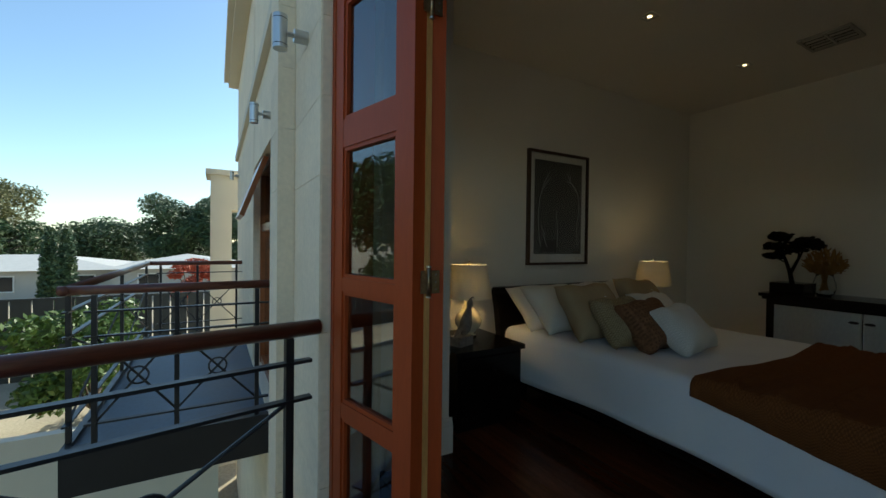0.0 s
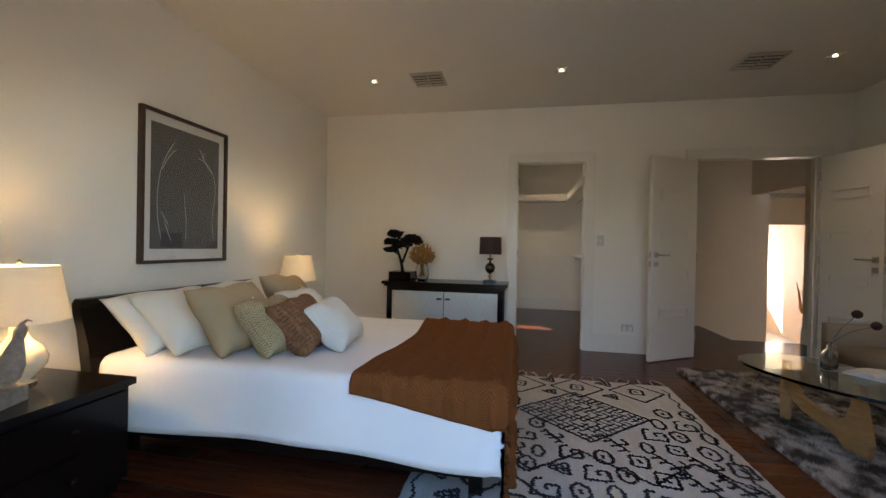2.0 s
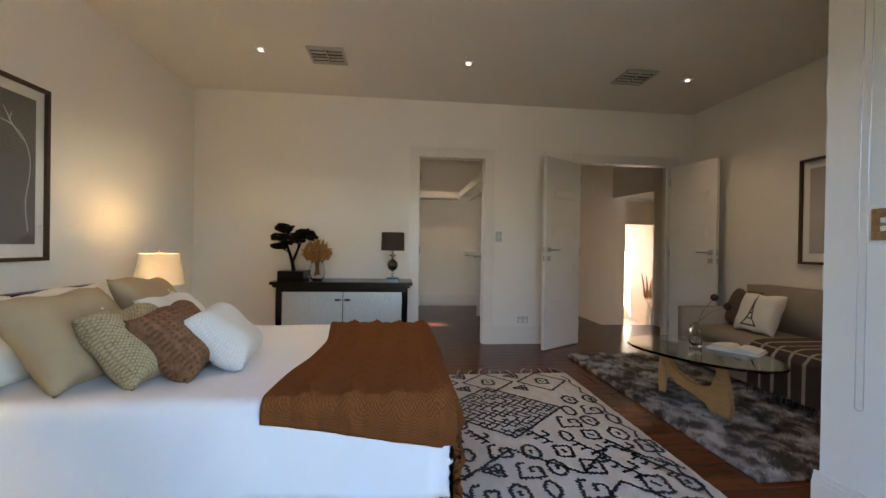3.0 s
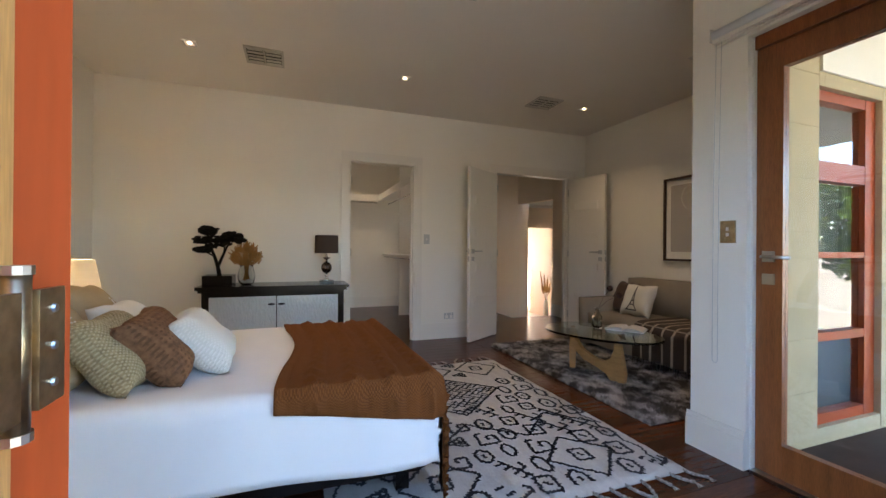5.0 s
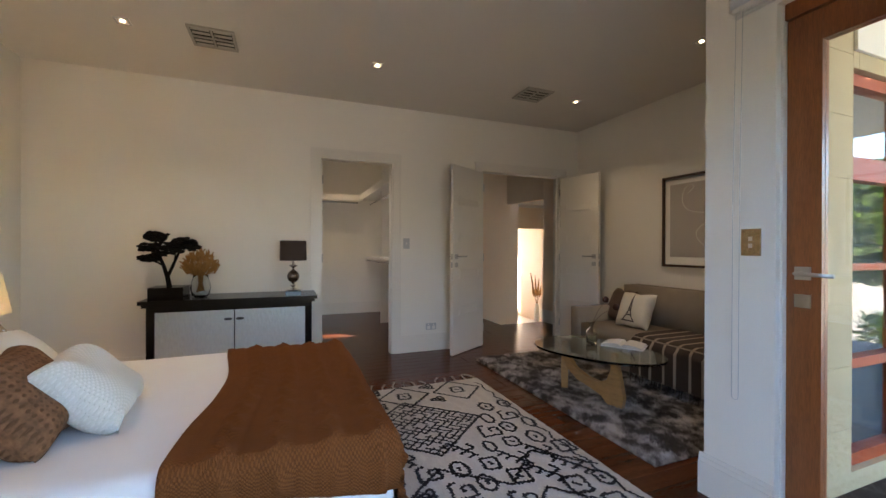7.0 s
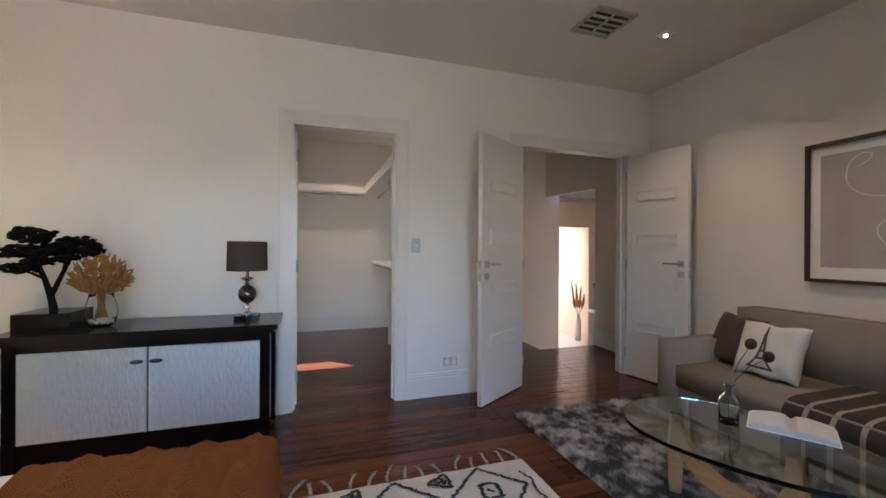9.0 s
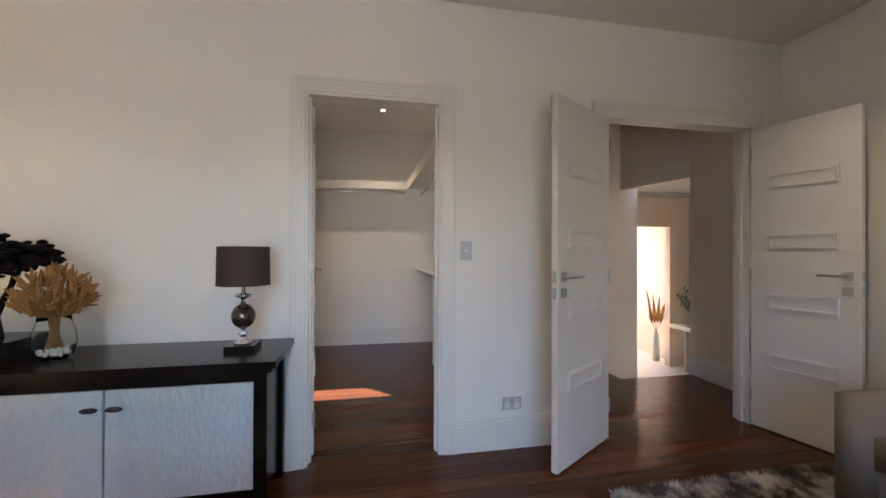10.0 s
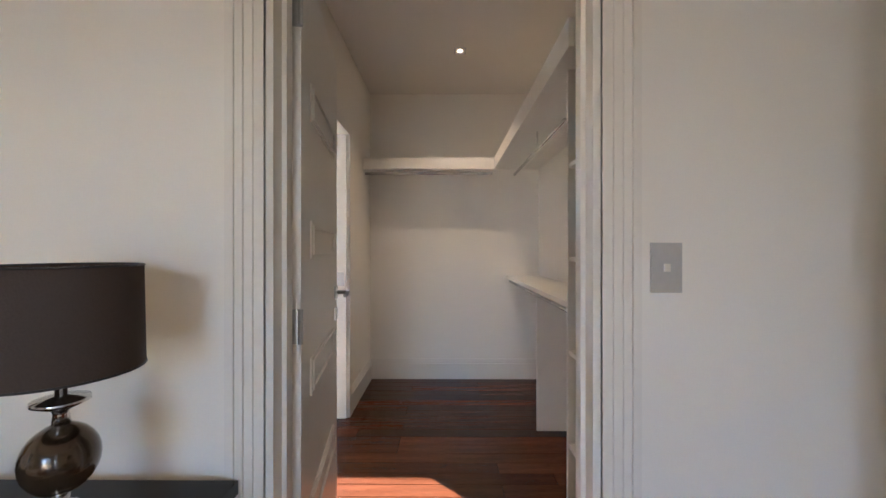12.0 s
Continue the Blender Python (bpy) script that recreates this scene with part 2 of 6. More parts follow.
boxes("wall_east", [
    (XE, XE + WT, D1[1], YN + 0.12, 0, 2.95), (XE, XE + WT, D2[1], D1[0], 0, 2.95), (XE, XE + WT, YS - 0.12, D2[0], 0, 2.95),
    (XE, XE + WT, D1[0], D1[1], DH, 2.95), (XE, XE + WT, D2[0], D2[1], DH, 2.95)], WALL, "smooth cream-white painted plaster wall with two openings", "wall")
boxes("wall_north", [(1.47, XE, YN, YN + 0.12, 0, 2.95)], WALL, "smooth cream-white painted plaster wall behind the bed", "wall")
boxes("wall_south", [(2.26, XE, YS - 0.12, YS, 0, 2.95)], WALL, "smooth cream-white painted plaster wall behind the sofa", "wall")
boxes("wall_nook", [(2.155, 2.26, YS - 0.12, -0.93, 0, 2.95),
    (1.965, 2.155, -1.05, -0.93, 0, 2.95), (1.1, 1.965, -1.05, -0.93, 2.16, 2.95)], WALL, "painted plaster pillar and wall beside the terrace door", "wall")
boxes("wall_west", [(0.95, 1.47, 2.13, YN + 0.12, 0, 2.95), (0.95, 1.1, -1.05, 2.13, 2.16, 2.95), (0.95, 1.1, -1.05, -0.45, 0, 2.16)], WALL, "painted plaster wall round the wide terrace opening", "wall")
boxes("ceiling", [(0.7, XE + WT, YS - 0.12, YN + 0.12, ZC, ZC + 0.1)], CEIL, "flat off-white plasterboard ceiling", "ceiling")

# outer stone skin of the west front
boxes("wall_facade", [(0.62, 0.95, 2.36, 2.66, -3.2, 3.9), (0.70, 0.95, 1.80, 2.36, -3.2, 3.9), (0.70, 0.95, -1.3, 1.80, 2.12, 3.9), (0.70, 0.95, -1.30, -0.45, -3.2, 2.12), (0.70, 0.95, -0.45, 1.8, -3.2, -0.12),
    (0.70, 0.95, 2.66, 3.0, -3.2, 3.9), (0.70, 0.95, 4.9, 8.4, -3.2, 3.9), (0.70, 0.95, 3.0, 4.9, 1.9, 3.9), (0.70, 0.95, 3.0, 4.9, -3.2, -0.12),
    ], STONE, "pale limestone outer wall with square piers", "wall")
boxes("trim_facade", [(0.54, 0.95, -1.3, 8.45, 3.9, 4.0), (0.47, 0.95, -1.3, 8.5, 4.0, 4.14), (0.65, 0.70, 2.66, 8.4, 2.58, 2.68)], RENDER, "moulded cream cornice along the parapet", "cornice", bevel=0.02)

# skirting boards
def skirting(runs):
    bm = bmesh.new()
    for x0, y0, x1, y1, nx, ny in runs:
        for d, z0, z1 in ((0.018, 0, 0.15), (0.013, 0.15, 0.172), (0.008, 0.172, 0.19)):
            xs, ys = sorted((x0, x1)), sorted((y0, y1))
            box(bm, xs[0] + min(0, nx * d), xs[1] + max(0, nx * d), ys[0] + min(0, ny * d), ys[1] + max(0, ny * d), z0, z1)
    return solo("baseboard", bm, TRIM, "tall white gloss-painted skirting board", "baseboard", "structure")


AW = 0.085  # architrave width
skirting([(XE, D1[1] + AW, XE, YN, -1, 0), (XE, D2[1] + AW, XE, D1[0] - AW, -1, 0), (XE, YS, XE, D2[0] - AW, -1, 0), (1.47, YN, XE, YN, 0, -1), (2.26, YS, XE, YS, 0, 1),
          (2.26, YS, 2.26, -0.93, 1, 0), (1.965, -0.93, 2.278, -0.93, 0, 1), (1.47, 2.13, 1.47, YN, 1, 0), (1.1, 2.13, 1.488, 2.13, 0, -1),
          (RX1, RY0, RX1, RY1, -1, 0), (7.32, RY1, RX1, RY1, 0, -1), (XE + WT, RY0, RX1, RY0, 0, 1)])


def door_frame(name, y0, y1, label):
    """Jamb lining and fluted architrave of an opening in the east wall."""
    f = thing(name, label, "door frame", kind="structure")
    for y in (y0, y1 - 0.018):
        part("jamb", bx(XE - 0.004, XE + WT + 0.004, y, y + 0.018, 0, DH), TRIM, f)
    part("head", bx(XE - 0.004, XE + WT + 0.004, y0 + 0.018, y1 - 0.018, DH - 0.018, DH), TRIM, f)
    for y in (y0 + 0.018, y1 - 0.030):
        part("door_stop", bx(XE + 0.045, XE + 0.08, y, y + 0.012, 0, DH - 0.018), TRIM, f)
    steps = ((0.0, 0.020, 0.015), (0.020, 0.024, 0.0125), (0.024, 0.042, 0.0175), (0.042, 0.046, 0.0145), (0.046, 0.062, 0.020), (0.062, 0.066, 0.017), (0.066, AW, 0.024))
    for side, xf in ((-1, XE), (1, XE + WT)):
        for y, s in ((y0, -1), (y1, 1)):
            bm = bmesh.new()
            for a, b, d in steps:
                ys = sorted((y + s * a, y + s * b))
                box(bm, *sorted((xf, xf + side * d)), ys[0], ys[1], 0, DH + b)
            box(bm, *sorted((xf, xf + side * 0.012)), *sorted((y, y + s * AW)), 0, DH + 0.01)
            part("architrave", bm, TRIM, f, bevel=0.002)
        bm = bmesh.new()
        for a, b, d in steps:
            box(bm, *sorted((xf, xf + side * (d - 0.001))), y0 - a, y1 + a, DH + a, DH + b)
        box(bm, *sorted((xf, xf + side * 0.011)), y0 - AW + 0.002, y1 + AW - 0.002, DH + 0.012, DH + AW - 0.002)
        part("architrave", bm, TRIM, f, bevel=0.002)
    return f


door_frame("door_1", *D1, "white gloss fluted frame of the robe doorway")
door_frame("door_2", *D2, "white gloss fluted frame of the double hall doorway")

# ---- walk-in robe, bathroom behind it, hall ----
BX = XE + WT
boxes("wall_robe_back", [(RX1, RX1 + 0.1, RY0 - 0.1, 3.6, 0, 1.66), (RX1, RX1 + 0.1, RY0 - 0.1, 3.6, 1.985, 2.95), (RX1, RX1 + 0.1, RY0 - 0.1, 1.6, 1.66, 1.985), (RX1, RX1 + 0.1, 3.1, 3.6, 1.66, 1.985)], WALL, "cream painted end wall of the robe", "wall")
boxes("wall_robe_south", [(BX, RX1, RY0 - 0.1, RY0, 0, 2.95)], WALL, "cream painted side wall of the robe", "wall")
boxes("wall_robe_north", [(BX, 6.20, RY1, RY1 + 0.1, 0, 2.95), (7.25, RX1, RY1, RY1 + 0.1, 0, 2.95), (6.20, 7.25, RY1, RY1 + 0.1, DH, 2.95)], WALL, "cream painted robe wall with a bathroom doorway", "wall")
# peach tint added here to warm the light bounced into the robe
boxes("wall_bath", [(BX, RX1, 3.5, 3.6, 0, 2.95)], PEACH, "plain bathroom wall tinted peach-cream to warm the robe's light", "wall")
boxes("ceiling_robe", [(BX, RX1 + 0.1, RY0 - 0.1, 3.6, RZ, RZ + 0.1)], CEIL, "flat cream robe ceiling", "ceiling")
f = thing("door_3", "white painted frame of the bathroom doorway", "door frame", kind="structure")
for a, b in ((6.13, 6.20), (7.25, 7.32)):
    part("architrave", bx(a, b, RY1 - 0.02, RY1, 0, DH + 0.07), TRIM, f, bevel=0.004)
part("architrave", bx(6.20, 7.25, RY1 - 0.02, RY1, DH, DH + 0.07), TRIM, f, bevel=0.004)
for a in (6.20, 7.232):
    part("jamb", bx(a, a + 0.018, RY1 + 0.002, RY1 + 0.1, 0, DH), TRIM, f)
part("latch_plate", bx(7.228, 7.232, RY1 + 0.02, RY1 + 0.07, 0.98, 1.08), STEEL, f)

# hall, the split-level gallery past it and its sunny end
LZ = -0.48                                      # gallery floor
def upright(bm, a, b, z0, z1, t=0.1, side=1):
    d = (Vector((*b, 0)) - Vector((*a, 0)))
    nrm = Vector((-d.y, d.x, 0)).normalized() * t * side
    base = [Vector((*a, 0)), Vector((*b, 0)), Vector((*b, 0)) + nrm, Vector((*a, 0)) + nrm]
    lo = [bm.verts.new((v.x, v.y, z0)) for v in base]
    hi = [bm.verts.new((v.x, v.y, z1)) for v in base]
    bm.faces.new(lo); bm.faces.new(hi)
    for k in range(4):
        bm.faces.new((lo[k], lo[(k + 1) % 4], hi[(k + 1) % 4], hi[k]))


bm = bmesh.new()
upright(bm, (6.29, -2.89), (5.25, -2.87), 0, 2.75)
solo("wall_hall_south", bm, PEACH, "hall wall tinted peach-cream for warm light, ending at a wide opening", "wall", "structure")
bm = bmesh.new()
upright(bm, (7.20, -2.755), (6.29, -2.89), 1.95, 2.75)
solo("wall_hall_header", bm, PEACH, "bulkhead tinted peach-cream for warm light over the gallery opening", "wall", "structure")
boxes("wall_hall_east", [(7.20, 7.30, -2.99, -0.80, LZ - 0.1, 2.75)], PEACH, "hall wall tinted peach-cream for warm light beside the landing", "wall")
boxes("wall_hall_north", [(BX, 7.20, -0.90, -0.80, 0, 2.75)], PEACH, "hall wall tinted peach-cream for warm light, backing the robe", "wall")
bm = bmesh.new()
upright(bm, (6.288, -2.888), (5.36, -2.87), 0, 0.16, 0.018, -1)
upright(bm, (6.288, -2.888), (5.36, -2.87), 0.16, 0.19, 0.010, -1)
solo("baseboard", bm, TRIM, "tall white hall skirting board", "baseboard", "structure")
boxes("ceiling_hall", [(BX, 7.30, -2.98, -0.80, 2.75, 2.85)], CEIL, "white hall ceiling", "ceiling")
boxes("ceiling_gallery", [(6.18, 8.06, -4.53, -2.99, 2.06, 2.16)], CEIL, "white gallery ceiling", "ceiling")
boxes("trim_gallery", [(6.28, 7.96, -4.43, -4.37, 2.0, 2.06), (7.90, 7.96, -4.37, -3.0, 2.0, 2.06)], CEIL, "white plaster cornice of the gallery", "cornice", bevel=0.02)
boxes("wall_gallery_south", [(6.18, 7.96, -4.53, -4.43, LZ, 2.06)], PEACH, "peach-cream gallery wall behind the console shelf", "wall")
boxes("wall_gallery_west", [(6.18, 6.28, -4.43, -2.99, LZ, 2.06)], PEACH, "plain gallery end wall", "wall")
boxes("wall_gallery_east", [(7.96, 8.06, -4.53, -4.11, LZ, 2.06), (7.96, 8.06, -4.11, -3.25, 1.57, 2.06), (7.96, 8.06, -3.25, -2.89, LZ, 2.06), (7.30, 8.06, -2.99, -2.89, LZ, 2.06)], PEACH, "peach-cream gallery wall with a doorway to the sunny room", "wall")
boxes("wall_sunroom", [(8.06, 10.2, -4.46, -4.36, LZ, 2.5), (8.06, 10.2, -3.2, -3.1, LZ, 2.5)], PEACH, "peach-cream side walls of the sunny room", "wall")
# unseen end wall; its opening is added and sized to light the room
boxes("wall_sunroom_end", [(10.2, 10.3, -4.46, -4.28, LZ, 2.5), (10.2, 10.3, -3.35, -3.1, LZ, 2.5), (10.2, 10.3, -4.28, -3.35, LZ, 0.5), (10.2, 10.3, -4.28, -3.35, 1.85, 2.5)], PEACH, "peach-cream end wall of the sunny room with an added opening for light", "wall")
boxes("ceiling_sunroom", [(8.06, 10.3, -4.46, -3.1, 2.5, 2.6), (8.0, 8.06, -4.46, -3.1, 2.16, 2.6)], CEIL, "white ceiling of the sunny room", "ceiling")
boxes("floor_gallery", [(6.27, 10.3, -4.53, -2.1, LZ - 0.1, LZ)], WHITETILE, "pale cream floor tiles", "floor")
boxes("trim_landing", [(6.262, 6.27, -2.89, -2.1, LZ, 0.0), (6.262, 7.2, -2.108, -2.1, LZ, 0.0)], TRIM, "white riser at the landing edge", "trim")

# ---- doors ----
def panel_door(name, w, h, hinge, angle, label, handed=1, knob=True):
    """A five-panel white leaf; its hinge edge is the local z axis and it lies along +x."""
    d = thing(name, label, "door", pose(*hinge, 0, 0, angle), kind="structure")
    t = 0.036
    bm = bx(0.002, w, -t / 2, t / 2, 0.012, h)
    part("leaf", bm, DOORW, d, bevel=0.002)
    for k in range(4):
        z = 0.48 + k * 0.40
        for s in (-1, 1):
            bm = bmesh.new()
            yo = s * t / 2
            a, b, hh = 0.17 * w, 0.83 * w, 0.055
            for i, (g, p) in enumerate(((0.0, 0.006), (0.011, 0.011), (0.020, 0.002))):
                q = sorted((yo, yo + s * p))
                if i == 2:
                    box(bm, a + g, b - g, *sorted((yo, yo + s * 0.003)), z - hh + g, z + hh - g)
                else:
                    e = 0.010
                    box(bm, a + g, b - g, *q, z + hh - g - e, z + hh - g)
                    box(bm, a + g, b - g, *q, z - hh + g, z - hh + g + e)
                    box(bm, a + g, a + g + e, *q, z - hh + g + e, z + hh - g - e)
                    box(bm, b - g - e, b - g, *q, z - hh + g + e, z + hh - g - e)
            part("moulding", bm, DOORW, d, bevel=0.0015)
    if knob:
        for s in (-1, 1):
            hz = 1.07
            y = s * t / 2
            p = part("handle", bx(w - 0.085, w - 0.033, *sorted((y, y + s * 0.008)), hz - 0.026, hz + 0.026), STEEL, d, "square brushed steel lever handle", bevel=0.002)
            bm = bmesh.new()
            tube(bm, [(w - 0.06, y + s * 0.008, hz), (w - 0.06, y + s * 0.05, hz), (w - 0.075, y + s * 0.056, hz), (w - 0.18, y + s * 0.056, hz)], 0.009, 10)
            part("lever", bm, STEEL, p, smooth=True)
            part("lock_plate", bx(w - 0.085, w - 0.033, *sorted((y, y + s * 0.007)), hz - 0.115, hz - 0.065), STEEL, d, bevel=0.002)
        part("latch", bx(w, w + 0.0025, -0.012, 0.012, hz - 0.03, hz + 0.03), STEEL, d)
        part("bolt_plate", bx(w, w + 0.0025, -0.012, 0.012, hz - 0.12, hz - 0.06), STEEL, d)
    for z in (0.22, 1.05, 1.88):
        bm = bmesh.new()
        tube(bm, [(-0.004, handed * t / 2, z - 0.045), (-0.004, handed * t / 2, z + 0.045)], 0.007, 8)
        box(bm, -0.002, 0.002, -t / 2, t / 2, z - 0.045, z + 0.045)
        part("hinge", bm, STEEL, d)
    return d


# hall doors stand open into the bedroom, the robe door into the robe
dx, dy = 4.88 - XE, -0.70 - D2[1]
panel_door("door_4", math.hypot(dx, dy) - 0.004, 2.06, (XE - 0.004, D2[1] - 0.012, 0), math.degrees(math.atan2(dy, dx)), "white panelled hall door leaf standing open")
panel_door("door_5", 0.57, 2.06, (XE - 0.02, D2[0] + 0.004, 0), 180 + 12, "white panelled hall door leaf opened flat towards the sofa", -1)
panel_door("door_6", 0.715, 2.06, (XE + WT - 0.005, D1[1] - 0.022, 0), 8, "white panelled robe door standing open", -1)

# ---- red folding leaves of the terrace opening ----
def red_leaf(name, a, b, label):
    d = Vector((*b, 0)) - Vector((*a, 0))
    w, h, t = d.length, 2.09, 0.045
    leaf = thing(name, label, "door", Matrix.Translation((*a, 0)) @ Matrix.Rotation(math.atan2(d.y, d.x), 4, "Z"), kind="structure")
    st = 0.085
    part("stile", bx(0, st * 0.62, -t / 2, t / 2, 0.02, h), RED, leaf, bevel=0.003)
    part("stile", bx(w - st, w, -t / 2, t / 2, 0.02, h), RED, leaf, bevel=0.003)
    rails = [0.02, 0.50, 0.965, 1.49, h - 0.07]
    hs = [0.14, 0.055, 0.05, 0.10, 0.07]
    for z, q in zip(rails, hs):
        part("rail", bx(st * 0.62, w - st, -t / 2 + 0.001, t / 2 - 0.001, z, z + q), RED, leaf, bevel=0.003)
    for k in range(4):
        z0, z1 = rails[k] + hs[k], rails[k + 1]
        p = part("pane", bx(st * 0.62, w - st, -0.003, 0.003, z0, z1), LEAFPANE, leaf)
        p.visible_shadow = False
        bm = bmesh.new()
        for s in (-1, 1):
            ys = sorted((s * 0.003, s * 0.016))
            box(bm, st * 0.62, w - st, *ys, z0, z0 + 0.014)
            box(bm, st * 0.62, w - st, *ys, z1 - 0.014, z1)
            box(bm, st * 0.62, st * 0.62 + 0.014, *ys, z0 + 0.014, z1 - 0.014)
            box(bm, w - st - 0.014, w - st, *ys, z0 + 0.014, z1 - 0.014)
        part("glazing_bead", bm, RED, leaf)
    return leaf


LEAF_A = ((0.765, 1.765), (0.8778, 1.3208))
LEAF_B = ((1.105, 1.86), (0.939, 1.322))
la = red_leaf("door_7", *LEAF_A, "red-oxide painted glazed folding leaf with four panes")
lb = red_leaf("door_8", *LEAF_B, "red-oxide painted glazed folding leaf folded behind another")
f = thing("door_9", "red-oxide painted frame of the terrace opening", "door frame", kind="structure")
part("jamb", bx(0.74, 0.90, 1.765, 1.80, -0.02, 2.12), RED, f, bevel=0.004)
part("jamb", bx(0.80, 0.90, -0.45, -0.415, -0.02, 2.12), RED, f, bevel=0.004)
part("head", bx(0.76, 0.90, -0.415, 1.765, 2.095, 2.14), RED, f, bevel=0.004)
part("sill", bx(0.74, 0.95, -0.415, 1.765, -0.03, 0.004), CEDAR, f, bevel=0.003)
part("rebate", bx(0.899, 0.917, 1.3225, 1.345, 0.02, 2.09), RAW, f, "bare golden timber rebate")
for z in (0.25, 1.028, 1.86):
    hg = new("hinge")
    hg.parent = f
    hg["label"] = "worn brass butt hinge"
    bm = bmesh.new()
    tube(bm, [(0.911, 1.318, z - 0.043), (0.911, 1.318, z + 0.043)], 0.0064, 12)
    part("knuckle", bm, BRASS, hg, smooth=True)
    for s in (-1, 1):
        bm = bmesh.new()
        tube(bm, [(0.911, 1.318, z + s * 0.043), (0.911, 1.318, z + s * 0.048)], 0.0076, 12)
        part("finial", bm, STEEL, hg)
    part("plate", bx(0.918, 0.944, 1.311, 1.3145, z - 0.034, z + 0.034), BRASS, hg)
    part("plate", bx(0.882, 0.902, 1.311, 1.3145, z - 0.034, z + 0.034), BRASS, hg)
    for s in (-0.022, 0.0, 0.022):
        bm = bmesh.new()
        lathe(bm, [(0.003, 0), (0.0024, 0.0015)], 8, pose(0.932, 1.311, z + s, 90, 0, 0))
        part("screw", bm, STEEL, hg)

# ---- cedar terrace door, side window and stone beyond ----
f = thing("door_10", "varnished cedar glazed terrace door, closed, with steel lever", "door", kind="structure")
part("stile", bx(1.84, 1.955, -1.03, -0.985, 0.01, 2.09), CEDAR, f, bevel=0.003)
part("stile", bx(1.02, 1.13, -1.03, -0.985, 0.01, 2.09), CEDAR, f, bevel=0.003)
part("rail", bx(1.13, 1.84, -1.029, -0.986, 0.01, 0.17), CEDAR, f, bevel=0.003)
part("rail", bx(1.13, 1.84, -1.029, -0.986, 1.97, 2.09), CEDAR, f, bevel=0.003)
pn = part("pane", bx(1.13, 1.84, -1.011, -1.005, 0.17, 1.97), PANE, f)
pn.visible_shadow = False
for z, q in ((1.065, 0.026), (0.955, 0.026)):
    p = part("handle_plate", bx(1.872, 1.924, -0.985, -0.976, z - q, z + q), STEEL, f, "square brushed steel plate", bevel=0.002)
    if z > 1:
        bm = bmesh.new()
        tube(bm, [(1.898, -0.976, z), (1.898, -0.93, z), (1.885, -0.922, z), (1.775, -0.922, z - 0.004)], 0.008, 10)
        part("lever", bm, STEEL, p, smooth=True)
part("frame", bx(1.957, 1.966, -1.04, -0.96, 0, 2.13), TRIM, f)
part("frame", bx(1.0, 1.957, -1.04, -0.97, 2.095, 2.16), CEDAR, f)
part("threshold", bx(1.0, 1.957, -1.05, -0.945, -0.01, 0.008), STEEL, f)
part("frame", bx(0.95, 1.018, -1.04, -0.97, 0, 2.095), CEDAR, f)

b = thing("roller_blind", "white roller blind rolled up above the terrace door", "blind")
bm = bmesh.new()
tube(bm, [(1.02, -0.88, 2.215), (2.10, -0.88, 2.215)], 0.028, 20)
part("roll", bm, SHEET, b, smooth=True)
part("pelmet", bx(1.0, 2.12, -0.93, -0.905, 2.175, 2.25), TRIM, b, bevel=0.004)
part("bottom_bar", bx(1.03, 2.09, -0.868, -0.85, 2.165, 2.185), TRIM, b, bevel=0.003)
part("bracket", bx(2.102, 2.108, -0.93, -0.85, 2.18, 2.25), TRIM, b)
for xx in (2.112, 2.084):
    bm = bmesh.new()
    tube(bm, [(xx - 0.01, -0.897, 2.20), (xx, -0.897, 1.4), (xx + 0.002, -0.897, 0.52)], 0.0015, 6)
    part("chain", bm, GREYP, b)
bm = bmesh.new()
tube(bm, [(2.114 - 0.014 + 0.014 * math.cos(a), -0.897, 0.52 - 0.016 * math.sin(a)) for a in [k * math.pi / 8 for k in range(9)]], 0.0015, 6)
part("chain", bm, GREYP, b)


def plate(name, m, w, h, face, n, label):
    p = thing(name, label, "switch", m)
    part("plate", bx(-w / 2, w / 2, -0.008, 0, -h / 2, h / 2), face, p, bevel=0.002)
    for k in range(n):
        o = (k - (n - 1) / 2) * 0.03
        part("rocker", bx(-0.007, 0.007, -0.011, -0.007, o - 0.009, o + 0.009), TRIM, p, bevel=0.001)
    return p


plate("light_switch", pose(5.218, -0.31, 1.21, 0, 0, -90), 0.07, 0.115, GREYP, 1, "silver wall switch plate with a rocker")
plate("light_switch", pose(2.055, -0.93, 1.19, 0, 0, 180), 0.075, 0.115, BRASS, 2, "brushed gold switch plate with two rockers")
def outlet(m, label):
    p = thing("power_outlet", label, "power outlet", m)
    part("plate", bx(-0.06, 0.06, -0.008, 0, -0.037, 0.037), GREYP, p, bevel=0.002)
    for s in (-1, 1):
        part("socket", bx(s * 0.03 - 0.017, s * 0.03 + 0.017, -0.010, -0.007, -0.030, 0.008), TRIM, p, bevel=0.002)
        part("rocker", bx(s * 0.03 - 0.007, s * 0.03 + 0.007, -0.011, -0.007, 0.015, 0.030), TRIM, p, bevel=0.001)
    return p


outlet(pose(5.218, -0.603, 0.272, 0, 0, -90), "grey double power outlet above the skirting")

